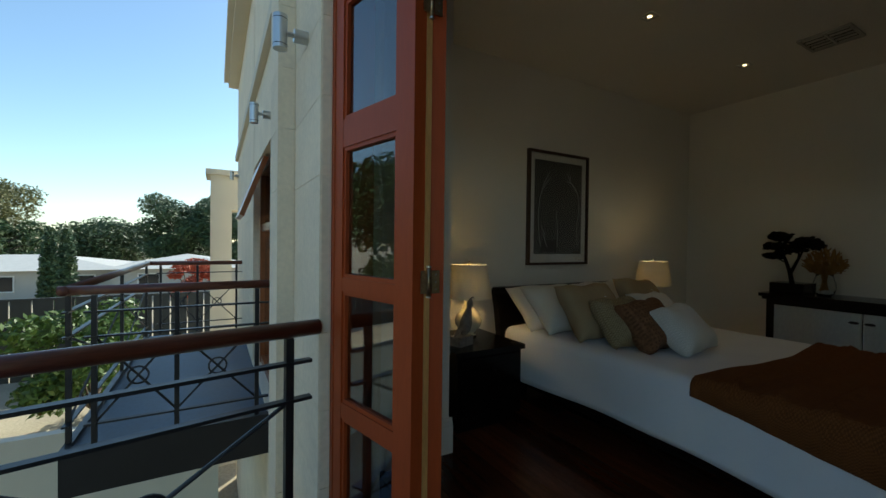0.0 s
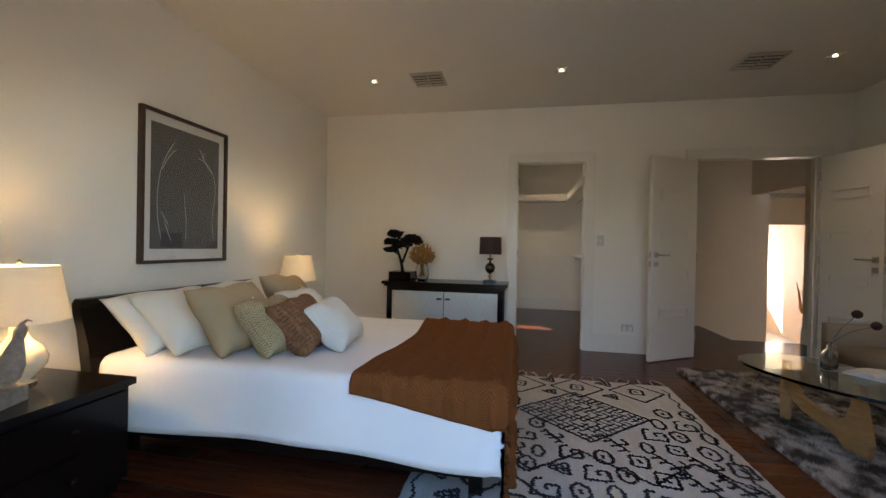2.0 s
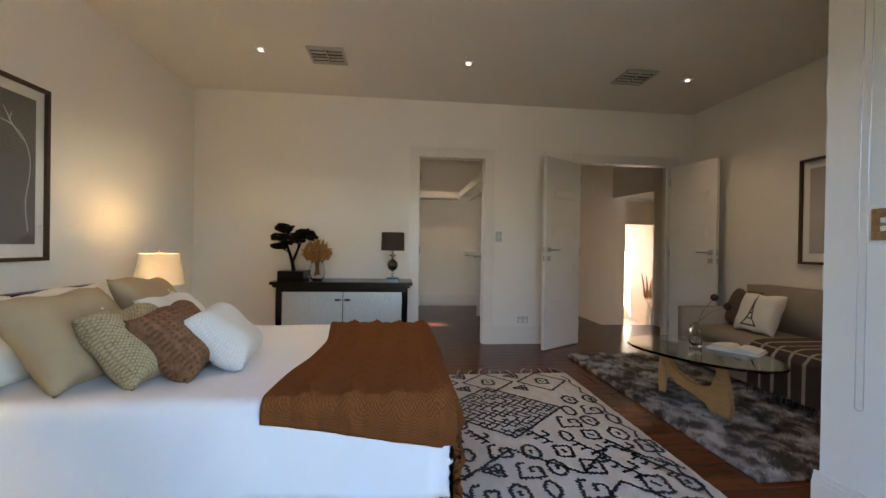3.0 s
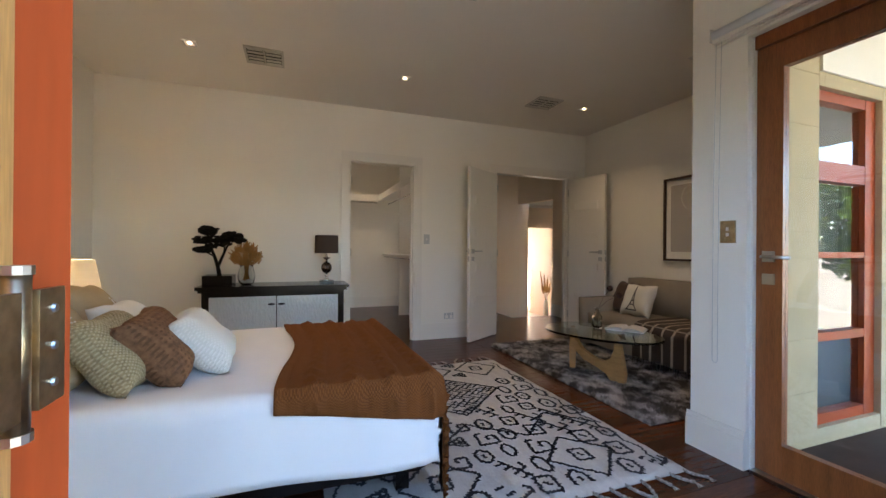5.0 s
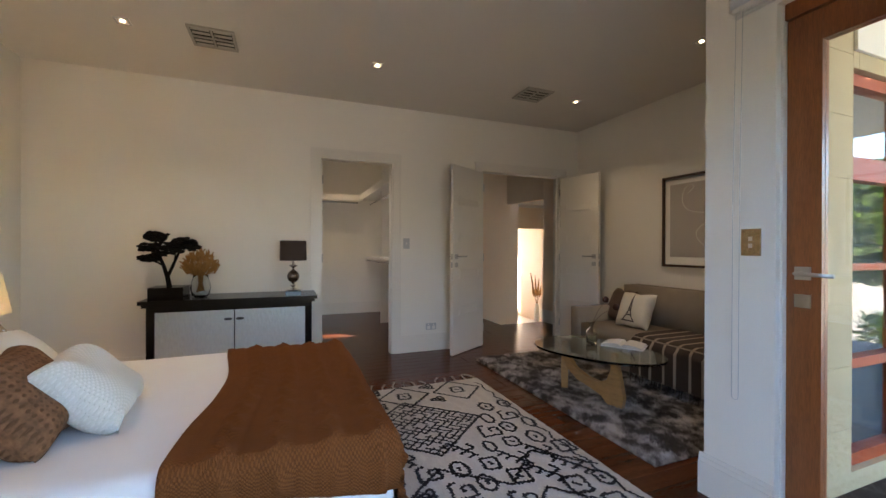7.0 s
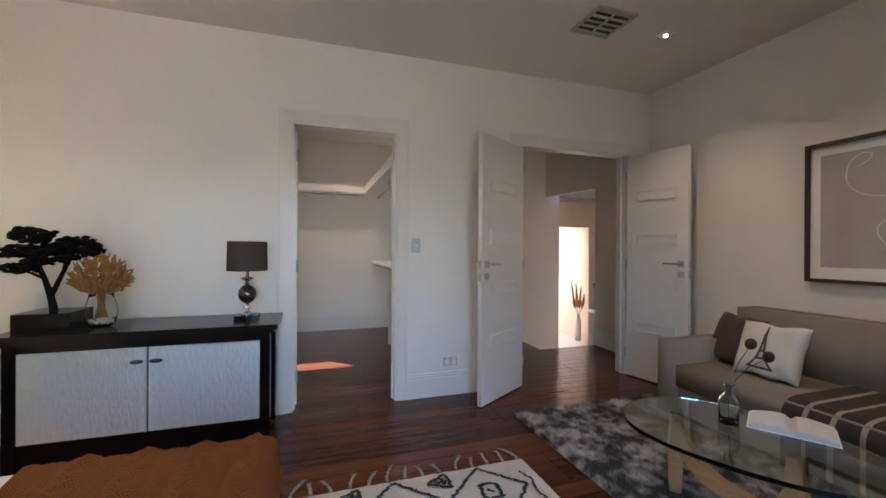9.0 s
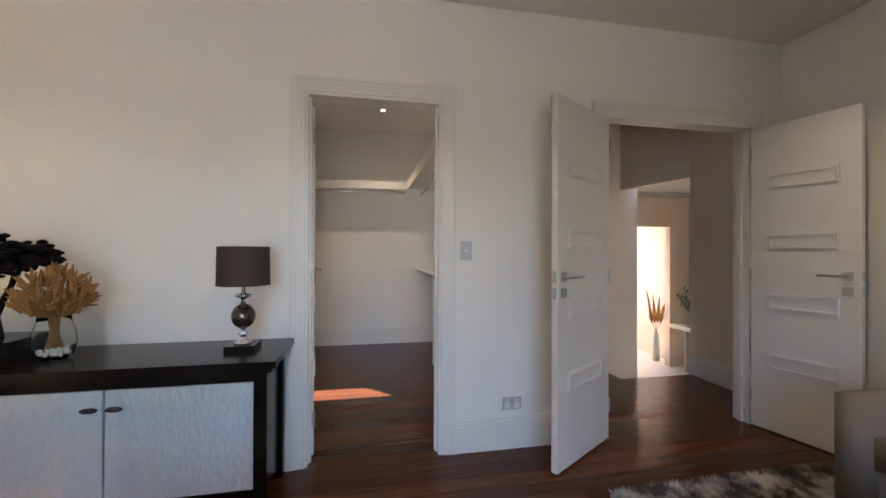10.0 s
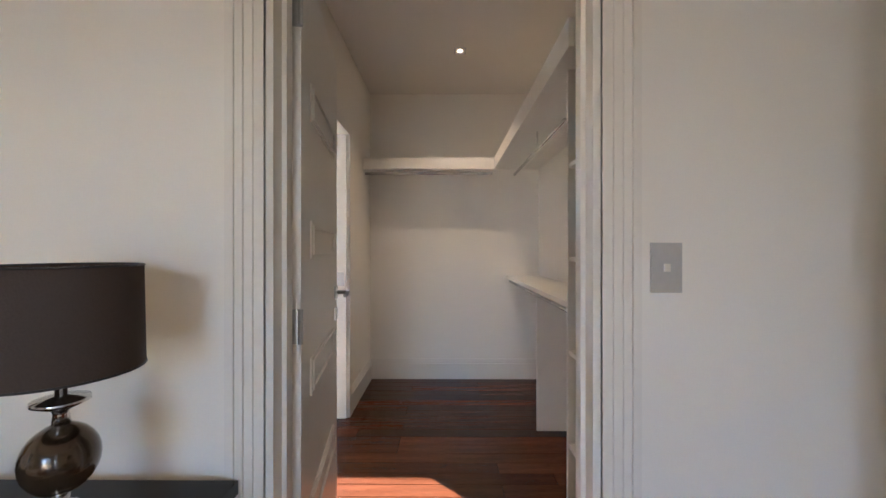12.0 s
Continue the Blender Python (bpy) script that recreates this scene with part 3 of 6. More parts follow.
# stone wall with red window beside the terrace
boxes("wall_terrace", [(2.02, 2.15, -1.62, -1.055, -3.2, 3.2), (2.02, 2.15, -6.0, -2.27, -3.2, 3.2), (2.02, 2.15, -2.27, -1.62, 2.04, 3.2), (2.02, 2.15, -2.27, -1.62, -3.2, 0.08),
    (0.95, 2.02, -1.13, -1.055, 2.14, 3.2)], DIMSTONE, "cream limestone block wall beside the terrace", "wall")
wdw = thing("window_1", "red-oxide painted four-light window in the stone wall", "window", kind="structure")
xo = (2.05, 2.12)
part("frame", bx(*xo, -1.66, -1.62, 0.08, 2.04), RED, wdw, bevel=0.003)
part("frame", bx(*xo, -2.27, -2.16, 0.08, 2.04), RED, wdw, bevel=0.003)
zz = [0.08, 0.565, 1.055, 1.51, 1.98]
hh = [0.06, 0.05, 0.035, 0.116, 0.06]
for z, q in zip(zz, hh):
    part("rail", bx(xo[0] + 0.002, xo[1] - 0.002, -2.16, -1.66, z, z + q), RED, wdw, bevel=0.003)
for k in range(4):
    p = part("pane", bx(2.08, 2.086, -2.16, -1.66, zz[k] + hh[k], zz[k + 1]), PANE, wdw)
    p.visible_shadow = False

# added dark panel: keeps the glass dark and the window from lighting the nook
part("blind", bx(2.125, 2.135, -2.2, -1.64, 0.12, 2.02), mat("charcoal_backing", (0.05, 0.055, 0.06), 0.8, var=0.1), wdw, "added charcoal panel that keeps the glass dark")
boxes("trim_terrace", [(2.0, 2.014, -6.0, -1.62, 2.12, 3.2)], TRIM, "white rendered band above the window", "wall")
boxes("ceiling_terrace", [(-1.25, 2.02, -6.0, -1.13, 2.62, 2.74)], CEIL, "white soffit over the side terrace", "ceiling")

# ---- terrace floor, rails ----
boxes("floor_terrace", [(-1.15, 2.02, -6.0, 1.86, -0.16, -0.034), (0.95, 2.02, -1.05, -0.93, -0.16, -0.02)], JOINT, "dark grout bed under the slate", "floor")
boxes("floor_base", [(0.95, BX, YS, YN, -0.15, -0.012), (BX, RX1, RY0, RY1 + 0.1, -0.15, -0.012), (BX, 6.262, -2.89, RY0 - 0.1, -0.15, -0.012), (6.262, 7.2, -2.10, RY0 - 0.1, -0.15, -0.012), (BX, RX1, RY1 + 0.1, 3.5, -0.15, -0.004)], JOINT, "dark bed under the floorboards", "floor")


def baluster_rail(name, a, b, label, z0=-0.03, top=0.855, ring=True):
    """A terrace rail: timber handrail, black flat bars and a crossed panel with a ring."""
    d = Vector((*b, 0)) - Vector((*a, 0))
    L = d.length
    r = thing(name, label, "railing", Matrix.Translation((*a, 0)) @ Matrix.Rotation(math.atan2(d.y, d.x), 4, "Z"), kind="structure")
    bm = bmesh.new()
    tube(bm, [(-0.03, 0, top), (L + 0.03, 0, top)], 0.029, 18)
    part("handrail", bm, RAILWOOD, r, "oiled round timber handrail", smooth=True)
    h = top - z0
    for x in (0.08, L / 2, L - 0.14):
        part("post", bx(x - 0.014, x + 0.014, -0.014, 0.014, z0, top - 0.03), BLACK, r)
    for f0 in (0.86, 0.70, 0.14):
        part("bar", bx(0, L - 0.09, -0.016, 0.016, z0 + h * f0 - 0.006, z0 + h * f0 + 0.006), BLACK, r)
    xs = [0.09, L / 2, L - 0.15]
    for x0, x1 in zip(xs, xs[1:]):
        zc0, zc1 = z0 + h * 0.15, z0 + h * 0.69
        for p, q in (((x0, zc0), (x1, zc1)), ((x0, zc1), (x1, zc0))):
            bm = bmesh.new()
            tube(bm, [(p[0], 0, p[1]), (q[0], 0, q[1])], 0.008, 6)
            part("brace", bm, BLACK, r)
        if ring:
            cx, cz, rr = (x0 + x1) / 2, (zc0 + zc1) / 2, 0.055
            bm = bmesh.new()
            tube(bm, [(cx + rr * math.cos(k * math.pi / 10), 0, cz + rr * math.sin(k * math.pi / 10)) for k in range(21)], 0.007, 6)
            part("ring", bm, BLACK, r)
    return r


R1 = baluster_rail("railing_1", (0.665, 1.79), (-1.10, 1.47), "black steel terrace railing with round timber handrail", -0.03, 0.825)
baluster_rail("railing_2", (-1.10, 1.47), (-1.10, -5.9), "black steel terrace railing along the terrace edge", -0.03, 0.825)
# neighbouring balcony
boxes("floor_balcony", [(-0.42, 0.78, 3.5, 6.9, -0.30, -0.16)], TILE, "slate-tiled neighbouring balcony", "floor")
boxes("trim_balcony", [(-0.46, 0.78, 3.44, 3.5, -0.42, -0.13), (-0.46, -0.42, 3.5, 6.9, -0.42, -0.13)], BLACK, "black steel balcony edge beam", "beam")
baluster_rail("railing_3", (0.70, 3.48), (-0.44, 3.48), "black balcony railing with timber handrail", -0.14, 0.83)
baluster_rail("railing_4", (-0.44, 3.48), (-0.44, 6.9), "black balcony railing with timber handrail", -0.14, 0.83)
baluster_rail("railing_5", (0.70, 6.9), (-0.44, 6.9), "black balcony railing with timber handrail", -0.14, 0.83)

# ---- things: bed ----
SEED = random.Random(5)


def cushion(name, w, h, t, material, m, label, group="cushions on the bed", pinch=0.085, n=22):
    """A stuffed cushion, w wide, h high, t thick, standing in its local xz plane."""
    bm = bmesh.new()
    grid = {}
    ph = SEED.random() * 6
    for s in (-1, 1):
        for i in range(n + 1):
            for j in range(n + 1):
                u, v = 2 * i / n - 1, 2 * j / n - 1
                edge = abs(u) == 1 or abs(v) == 1
                if edge and s == 1:
                    grid[s, i, j] = grid[-1, i, j]
                    continue
                px = u * w / 2 * (1 - pinch * (1 - v * v) * abs(u) ** 3)
                pz = v * h / 2 * (1 - pinch * (1 - u * u) * abs(v) ** 3)
                bulge = (max(0, (1 - u ** 4) * (1 - v ** 4))) ** 0.55
                wr = 0.05 * math.sin(5 * u + ph) * math.sin(4 * v + 2 * ph) + 0.04 * math.sin(9 * u * v + ph)
                grid[s, i, j] = bm.verts.new((px, s * t / 2 * bulge * (1 + wr), pz + 0.006 * math.sin(6 * u + ph)))
    for s in (-1, 1):
        for i in range(n):
            for j in range(n):
                q = [grid[s, i, j], grid[s, i + 1, j], grid[s, i + 1, j + 1], grid[s, i, j + 1]]
                bm.faces.new(q if s < 0 else q[::-1])
    return solo(name, bm, material, label, "cushion", smooth=True, m=m, group=group)


BX0, BX1, BY0, BY1, BZ = 2.205, 3.61, 0.585, 2.64, 0.548
bed = thing("bed", "dark-stained timber bed made up with white bedding", "bed", pose(0, 0, 0))
bm = slab([(2.635, 0.10), (2.69, 0.10), (2.70, 0.45), (2.735, 0.66), (2.76, 0.74), (2.765, 0.79), (2.745, 0.815), (2.715, 0.81), (2.705, 0.785), (2.715, 0.765), (2.70, 0.72), (2.655, 0.58), (2.635, 0.45)], 1.44)
bmesh.ops.transform(bm, matrix=pose(2.94, 0, 0, 0, 0, 90), verts=bm.verts)
part("headboard", bm, EBONY, bed, "dark sleigh headboard with a rolled top")
for x in (2.23, 3.565):
    part("side_rail", bx(x, x + 0.035, 0.68, 2.63, 0.16, 0.31), EBONY, bed, bevel=0.004)
part("foot_rail", bx(2.265, 3.565, 0.68, 0.715, 0.16, 0.31), EBONY, bed, bevel=0.004)
for x in (2.36, 3.44):
    for y in (0.69, 2.56):
        part("leg", bx(x, x + 0.06, y, y + 0.06, 0.0, 0.16), EBONY, bed, bevel=0.004)
part("mattress", bx(2.28, 3.56, 0.66, 2.63, 0.29, 0.515), SHEET, bed, bevel=0.04)


def drape(name, x0, x1, y0, y1, z, hang, material, label, sides, seed, folds, category, thick=0.0, n=0.03, hem=0.03, cable=0.0, skew=0.0):
    """Cloth over the bed: flat on top, rounded edges, waved hanging sides."""
    r = random.Random(seed)
    p1, p2 = r.random() * 6, r.random() * 6
    prof = [(0, 0)]
    bm = bmesh.new()
    W, L = x1 - x0, y1 - y0
    hw, hs, he = hang["w"], hang["s"], hang["e"]
    nu = int((W + hw + he) / n)
    nv = int((L + hs) / n)
    rows = []
    R = 0.05
    for j in range(nv + 1):
        row = []
        for i in range(nu + 1):
            u = -hw + (W + hw + he) * i / nu
            v = -hs + (L + hs) * j / nv
            x, y, zz = x0 + min(max(u, 0), W), y0 + max(v, 0), z
            du = max(-u, u - W, 0)
            dv = max(-v, 0)
            def over(dd):
                if dd <= 0:
                    return 0, 0
                a = min(dd / R, math.pi / 2)
                return R * math.sin(a), R * (1 - math.cos(a)) + max(0, dd - R * math.pi / 2)
            ou, zu = over(du)
            ov, zv = over(dv)
            wave_u = hem * min(1, du / 0.15) * (0.5 + 0.5 * math.sin(folds * (y - y0) + p1 + 0.8 * math.sin(2.3 * y + p2)))
            wave_v = hem * min(1, dv / 0.15) * (0.5 + 0.5 * math.sin(folds * (x - x0) + p2 + 0.8 * math.sin(2.1 * x)))
            if du > 0 and dv > 0:
                wave_u, wave_v = 0.0, 0.0
            x += (-1 if u < 0 else 1) * (ou + wave_u) if du > 0 else 0
            y -= (ov + wave_v) if dv > 0 else 0
            drop = math.hypot(zu, zv) if du > 0 and dv > 0 else zu + zv
            zz -= drop
            zz += 0.006 * math.sin(3.1 * x + p1) * math.sin(2.7 * y + p2) + 0.002 * math.sin(17 * x + 3 * math.sin(4 * y))
            if cable:
                y += 0.035 * (math.cos(4.3 * (x - 2.2)) - 0.4) * max(0, v) / L
                q = (v + 0.055) % 0.147 - 0.0735
                rope = math.exp(-(q / 0.030) ** 2) * (0.8 + 0.55 * math.cos(u * 62 + (2.2 if q > 0 else -0.9)))
                groove = math.exp(-((abs(q) - 0.044) / 0.007) ** 2)
                fade = 0.0 if du > 0 and dv > 0 else min(1.0, (L - v) / 0.05, (u + hw) / 0.03 + 0.25)
                lift = fade * cable * (rope - 0.45 * groove) + 0.0022 * math.sin(v * 330) * (1 - math.exp(-(q / 0.04) ** 2))
                if du > R * 1.2:
                    x += (-lift if u < 0 else lift)
                elif dv > R * 1.2:
                    y -= lift
                else:
                    zz += lift
            if du > 0.03 and skew:
                zz -= skew * (1 - max(v, 0) / L) * min(1, du / max(hw, 0.1))
            if du > 0.1:
                zz += 0.012 * math.sin(4.2 * y + p1) * du / max(hw, he, 0.1)
            if dv > 0.1:
                zz += 0.02 * math.sin(4.0 * x + p2) * dv / hs
            row.append(bm.verts.new((x, y, zz)))
        rows.append(row)
    for a, b in zip(rows, rows[1:]):
        for i in range(nu):
            bm.faces.new((a[i], a[i + 1], b[i + 1], b[i]))
    ob = solo(name, bm, material, label, category, smooth=True)
    sol = ob.modifiers.new("thickness", "SOLIDIFY")
    sol.thickness, sol.offset = thick, -1
    return ob


drape("coverlet", BX0 + 0.05, BX1 - 0.05, BY0 + 0.06, 2.56, BZ, {"w": 0.365, "s": 0.37, "e": 0.36}, SHEET, "white cotton coverlet hanging over the bed sides", "wse", 3, 7.0, "bedding", 0.012, hem=0.014)
drape("throw_blanket", BX0 + 0.035, BX1 - 0.035, BY0 + 0.042, 1.225, BZ + 0.018, {"w": 0.12, "s": 0.44, "e": 0.25}, THROW, "rust-brown cable-knit throw across the bed foot", "wse", 9, 6.0, "blanket", 0.012, n=0.0095, hem=0.022, cable=0.014, skew=0.085)

def leaned(x, y, w, h, t, material, label, yaw, tilt, name="cushion", lift=0.02, roll=0):
    """A cushion whose lower corner nearest the window rests at x, y, leaning back towards the headboard."""
    m = Matrix.Translation((x, y, BZ + lift)) @ Matrix.Rotation(radians(yaw), 4, "Z") @ Matrix.Rotation(radians(-tilt), 4, "X") @ Matrix.Rotation(radians(roll), 4, "Y")
    return cushion(name, w, h, t, material, m @ Matrix.Translation((w / 2, 0, h / 2)), label)


leaned(2.235, 2.33, 0.66, 0.40, 0.15, LINEN, "ivory cotton pillow leaning on the headboard", 0, 47, "pillow", 0.0)
leaned(2.26, 2.19, 0.66, 0.42, 0.16, LINEN, "ivory cotton pillow standing before another pillow", -3, 49, "pillow", 0.005)
leaned(2.97, 2.34, 0.64, 0.40, 0.15, LINEN, "ivory cotton pillow leaning on the headboard", 2, 47, "pillow", 0.0)
c_a = leaned(2.28, 1.945, 0.46, 0.40, 0.17, BEIGE, "beige linen cushion with white embroidered sprig", -6, 36, lift=0.0, roll=-2)
c_b = leaned(2.98, 2.02, 0.46, 0.42, 0.16, BEIGE, "beige linen cushion with white embroidered sprig", 4, 38, roll=6)
leaned(2.335, 1.735, 0.36, 0.33, 0.17, KNIT, "khaki knitted cushion with open weave", -8, 40, lift=0.002, roll=-3)
leaned(2.84, 1.82, 0.38, 0.34, 0.14, LINEN, "cream and beige lace-edged cushion", -4, 44, lift=0.01)
leaned(2.41, 1.585, 0.36, 0.33, 0.18, BROWNFUR, "brown plush cushion with lattice stitching", -4, 42, lift=0.0, roll=-5)
leaned(2.535, 1.435, 0.35, 0.31, 0.17, TUFT, "small white tufted cushion leaning on the others", 2, 46, lift=0.006, roll=-5)
THREAD = mat("white_thread", (0.72, 0.70, 0.64), 0.9)
rt = random.Random(9)
for c, w, h in ((c_a, 0.46, 0.43), (c_b, 0.46, 0.42)):
    bm = bmesh.new()
    for k in range(46):
        a, q = rt.uniform(-0.9, 1.2), rt.random()
        u, v = -0.05 + 0.34 * q * math.cos(a), -0.35 + 0.6 * q * math.sin(a) + 0.25
        y = -0.095 * max(0, (1 - u ** 4) * (1 - v ** 4)) ** 0.55 - 0.006
        bmesh.ops.create_icosphere(bm, subdivisions=1, radius=0.006, matrix=Matrix.Translation((u * w / 2, y, v * h / 2)) @ Matrix.Diagonal((1.4, 0.4, 0.8, 1)))
    e = part("embroidery", bm, THREAD, c, "white stitched sprig")
    e["kind"] = "stuff"

# ---- bedside tables and lamps ----
def bedside(x0, x1, y0, y1):
    t = thing("bedside_table", "black lacquered bedside table with two drawers", "bedside table", pose((x0 + x1) / 2, (y0 + y1) / 2, 0), "bedside tables")
    w, d = (x1 - x0) / 2, (y1 - y0) / 2
    part("body", bx(-w + 0.02, w - 0.02, -d + 0.02, d, 0.06, 0.47), EBONY, t, bevel=0.004)
    part("top", bx(-w, w, -d, d, 0.47, 0.50), EBONY, t, bevel=0.006)
    part("plinth", bx(-w + 0.04, w - 0.04, -d + 0.05, d - 0.02, 0, 0.06), EBONY, t)
    for z in (0.09, 0.28):
        p = part("drawer", bx(-w + 0.035, w - 0.035, -d + 0.008, -d + 0.02, z, z + 0.17), EBONY, t, bevel=0.004)
        bm = bmesh.new()
        lathe(bm, [(0.006, 0), (0.006, 0.012), (0.014, 0.016), (0.012, 0.026), (0.003, 0.028)], 14, pose(0, -d + 0.008, z + 0.085, 90, 0, 0))
        part("knob", bm, EBONY, p, smooth=True)
    return t


bedside(1.58, 2.105, 2.235, 2.80)
bedside(3.78, 4.26, 2.38, 2.86)

SHADE = mat("warm_shade", (0.84, 0.79, 0.66), 0.8, var=0.03, scale=20, bump=0.2, bscale=300)
_b = SHADE.node_tree.nodes["Principled BSDF"]
_b.inputs["Transmission Weight"].default_value = 0.0
_tr, _mx = SHADE.node_tree.nodes.new("ShaderNodeBsdfTranslucent"), SHADE.node_tree.nodes.new("ShaderNodeMixShader")
_tr.inputs["Color"].default_value = (0.88, 0.82, 0.66, 1)
_mx.inputs[0].default_value = 0.13
SHADE.node_tree.links.new(_b.outputs[0], _mx.inputs[1])
SHADE.node_tree.links.new(_tr.outputs[0], _mx.inputs[2])
SHADE.node_tree.links.new(_mx.outputs[0], SHADE.node_tree.nodes["Material Output"].inputs["Surface"])
CERAMIC = mat("cream_ceramic", (0.72, 0.66, 0.52), 0.18, var=0.05, scale=10, coat=0.5)
BULB = emit("lamp_bulb", (1.0, 0.66, 0.30), 27)


def bedside_lamp(x, y, z):
    l = thing("table_lamp", "lit lamp with cream gourd base and tapered linen shade", "lamp", pose(x, y, z), "bedside lamps")
    bm = bmesh.new()
    lathe(bm, [(0.055, 0), (0.055, 0.012), (0.035, 0.02), (0.06, 0.04), (0.09, 0.08), (0.095, 0.11), (0.08, 0.15), (0.045, 0.185), (0.030, 0.215), (0.030, 0.25), (0.022, 0.27)], 32)
    part("base", bm, CERAMIC, l, smooth=True)
    bm = bmesh.new()
    lathe(bm, [(0.058, -0.001), (0.058, 0.010)], 32)
    part("foot", bm, CHROME, l)
    bm = bmesh.new()
    tube(bm, [(0, 0, 0.26), (0, 0, 0.31)], 0.008)
    part("stem", bm, BRASS, l)
    bm = bmesh.new()
    lathe(bm, [(0.165, 0.27), (0.125, 0.50)], 48, caps=False)
    lathe(bm, [(0.163, 0.272), (0.123, 0.498)], 48, caps=False)
    part("shade", bm, SHADE, l, "cream linen shade, lit from within", smooth=True)
    bm = bmesh.new()
    tube(bm, [(0, 0, 0.31), (0, 0, 0.515)], 0.003)
    lathe(bm, [(0.004, 0.508), (0.009, 0.515), (0.002, 0.528)], 12)
    tube(bm, [(-0.122, 0, 0.492), (0.122, 0, 0.492)], 0.002)
    part("finial", bm, BRASS, l)
    bm = bmesh.new()
    lathe(bm, [(0.01, 0.33), (0.028, 0.36), (0.03, 0.385), (0.012, 0.41)], 16)
    part("bulb", bm, BULB, l, smooth=True)
    return l


bedside_lamp(1.90, 2.60, 0.50)
bedside_lamp(4.03, 2.60, 0.50)
# grey bird ornament by the near lamp
bm = bmesh.new()
box(bm, -0.055, 0.055, -0.035, 0.035, 0, 0.05)
lathe(bm, [(0.012, 0.05), (0.03, 0.08), (0.034, 0.12), (0.022, 0.17), (0.014, 0.20), (0.018, 0.225), (0.012, 0.24), (0.003, 0.25)], 14, pose(0, 0, 0, 0, 18, 0))
tube(bm, [(0.07, 0, 0.235), (0.095, 0, 0.245), (0.115, 0, 0.237)], 0.006, 6, 0.001)
tube(bm, [(-0.01, 0, 0.09), (-0.05, 0, 0.06), (-0.07, 0, 0.045)], 0.014, 8, 0.004)
DRIFT = mat("grey_driftwood", (0.25, 0.22, 0.19), 0.85, var=0.3, scale=20, bump=0.5, bscale=60)
solo("ornament", bm, DRIFT, "grey carved wooden bird ornament on a block", "ornament", smooth=False, m=pose(1.72, 2.40, 0.50, 0, 0, 20) @ Matrix.Scale(1.2, 4))

# ---- pictures ----
FRAMEW = mat("walnut_frame", (0.055, 0.028, 0.016), 0.4, var=0.3, scale=8, stretch=(1, 1, 6))
MATB = mat("mount_board", (0.75, 0.74, 0.72), 0.9, var=0.01)
ARTG = mat("charcoal_art", (0.10, 0.098, 0.095), 0.8, var=0.12, scale=5)
ARTP = mat("mauve_art", (0.36, 0.33, 0.32), 0.8, var=0.06, scale=4)
LINEW = mat("pale_line", (0.62, 0.62, 0.60), 0.9, var=0.15, scale=40)


def picture(name, w, h, m, art, strokes, label, lw=0.006):
    """A framed print in its local xz plane, facing -y, its back on y = 0."""
    p = thing(name, label, "picture", m)
    t, dp = 0.022, 0.035
    for x0, x1, z0, z1 in ((0, w, 0, t), (0, w, h - t, h), (0, t, t, h - t), (w - t, w, t, h - t)):
        part("frame", bx(x0, x1, -dp, 0, z0, z1), FRAMEW, p, bevel=0.002)
    part("mount", bx(t, w - t, -0.014, -0.006, t, h - t), MATB, p)
    g = 0.075
    part("print", bx(t + g * 0.75, w - t - g * 0.75, -0.016, -0.0142, t + g, h - t - g * 0.8), art, p)
    for s in strokes:
        bm = bmesh.new()
        pts = []
        for k in range(len(s) - 1):
            for q in range(6):
                a = q / 6
                pts.append((s[k][0] + (s[k + 1][0] - s[k][0]) * a, s[k][1] + (s[k + 1][1] - s[k][1]) * a))
        pts.append(s[-1])
        pts = [(sum(pts[max(0, min(len(pts) - 1, i + e))][0] for e in (-3, -2, -1, 0, 1, 2, 3)) / 7, sum(pts[max(0, min(len(pts) - 1, i + e))][1] for e in (-3, -2, -1, 0, 1, 2, 3)) / 7) for i in range(len(pts))]
        for (xa, za), (xb, zb) in zip(pts, pts[1:]):
            d = Vector((xb - xa, zb - za))
            if d.length < 1e-5:
                continue
            nn = Vector((-d.y, d.x)).normalized() * lw / 2 / max(w, h)
            bm.faces.new([bm.verts.new((x * w, -0.0165, z * h)) for x, z in ((xa + nn.x, za + nn.y), (xb + nn.x, zb + nn.y), (xb - nn.x, zb - nn.y), (xa - nn.x, za - nn.y))])
        part("drawn_line", bm, LINEW, p)
    gl = part("glazing", bx(t, w - t, -0.0225, -0.020, t, h - t), PANE, p)
    gl.visible_shadow = False
    return p


picture("picture", 0.75, 1.02, pose(2.715, YN, 0.965), ARTG, [
    [(0.22, 0.14), (0.17, 0.3), (0.17, 0.5), (0.22, 0.68), (0.36, 0.84)], [(0.2, 0.6), (0.3, 0.74), (0.38, 0.78)],
    [(0.48, 0.14), (0.49, 0.3), (0.46, 0.42), (0.47, 0.5)], [(0.2, 0.36), (0.3, 0.24)], [(0.23, 0.30), (0.33, 0.13)],
    [(0.84, 0.14), (0.80, 0.34), (0.86, 0.5), (0.84, 0.64), (0.74, 0.74), (0.6, 0.76)], [(0.62, 0.85), (0.72, 0.72), (0.82, 0.66)], [(0.70, 0.82), (0.68, 0.75)]],
    "walnut-framed charcoal print of pale looping lines above the bed")
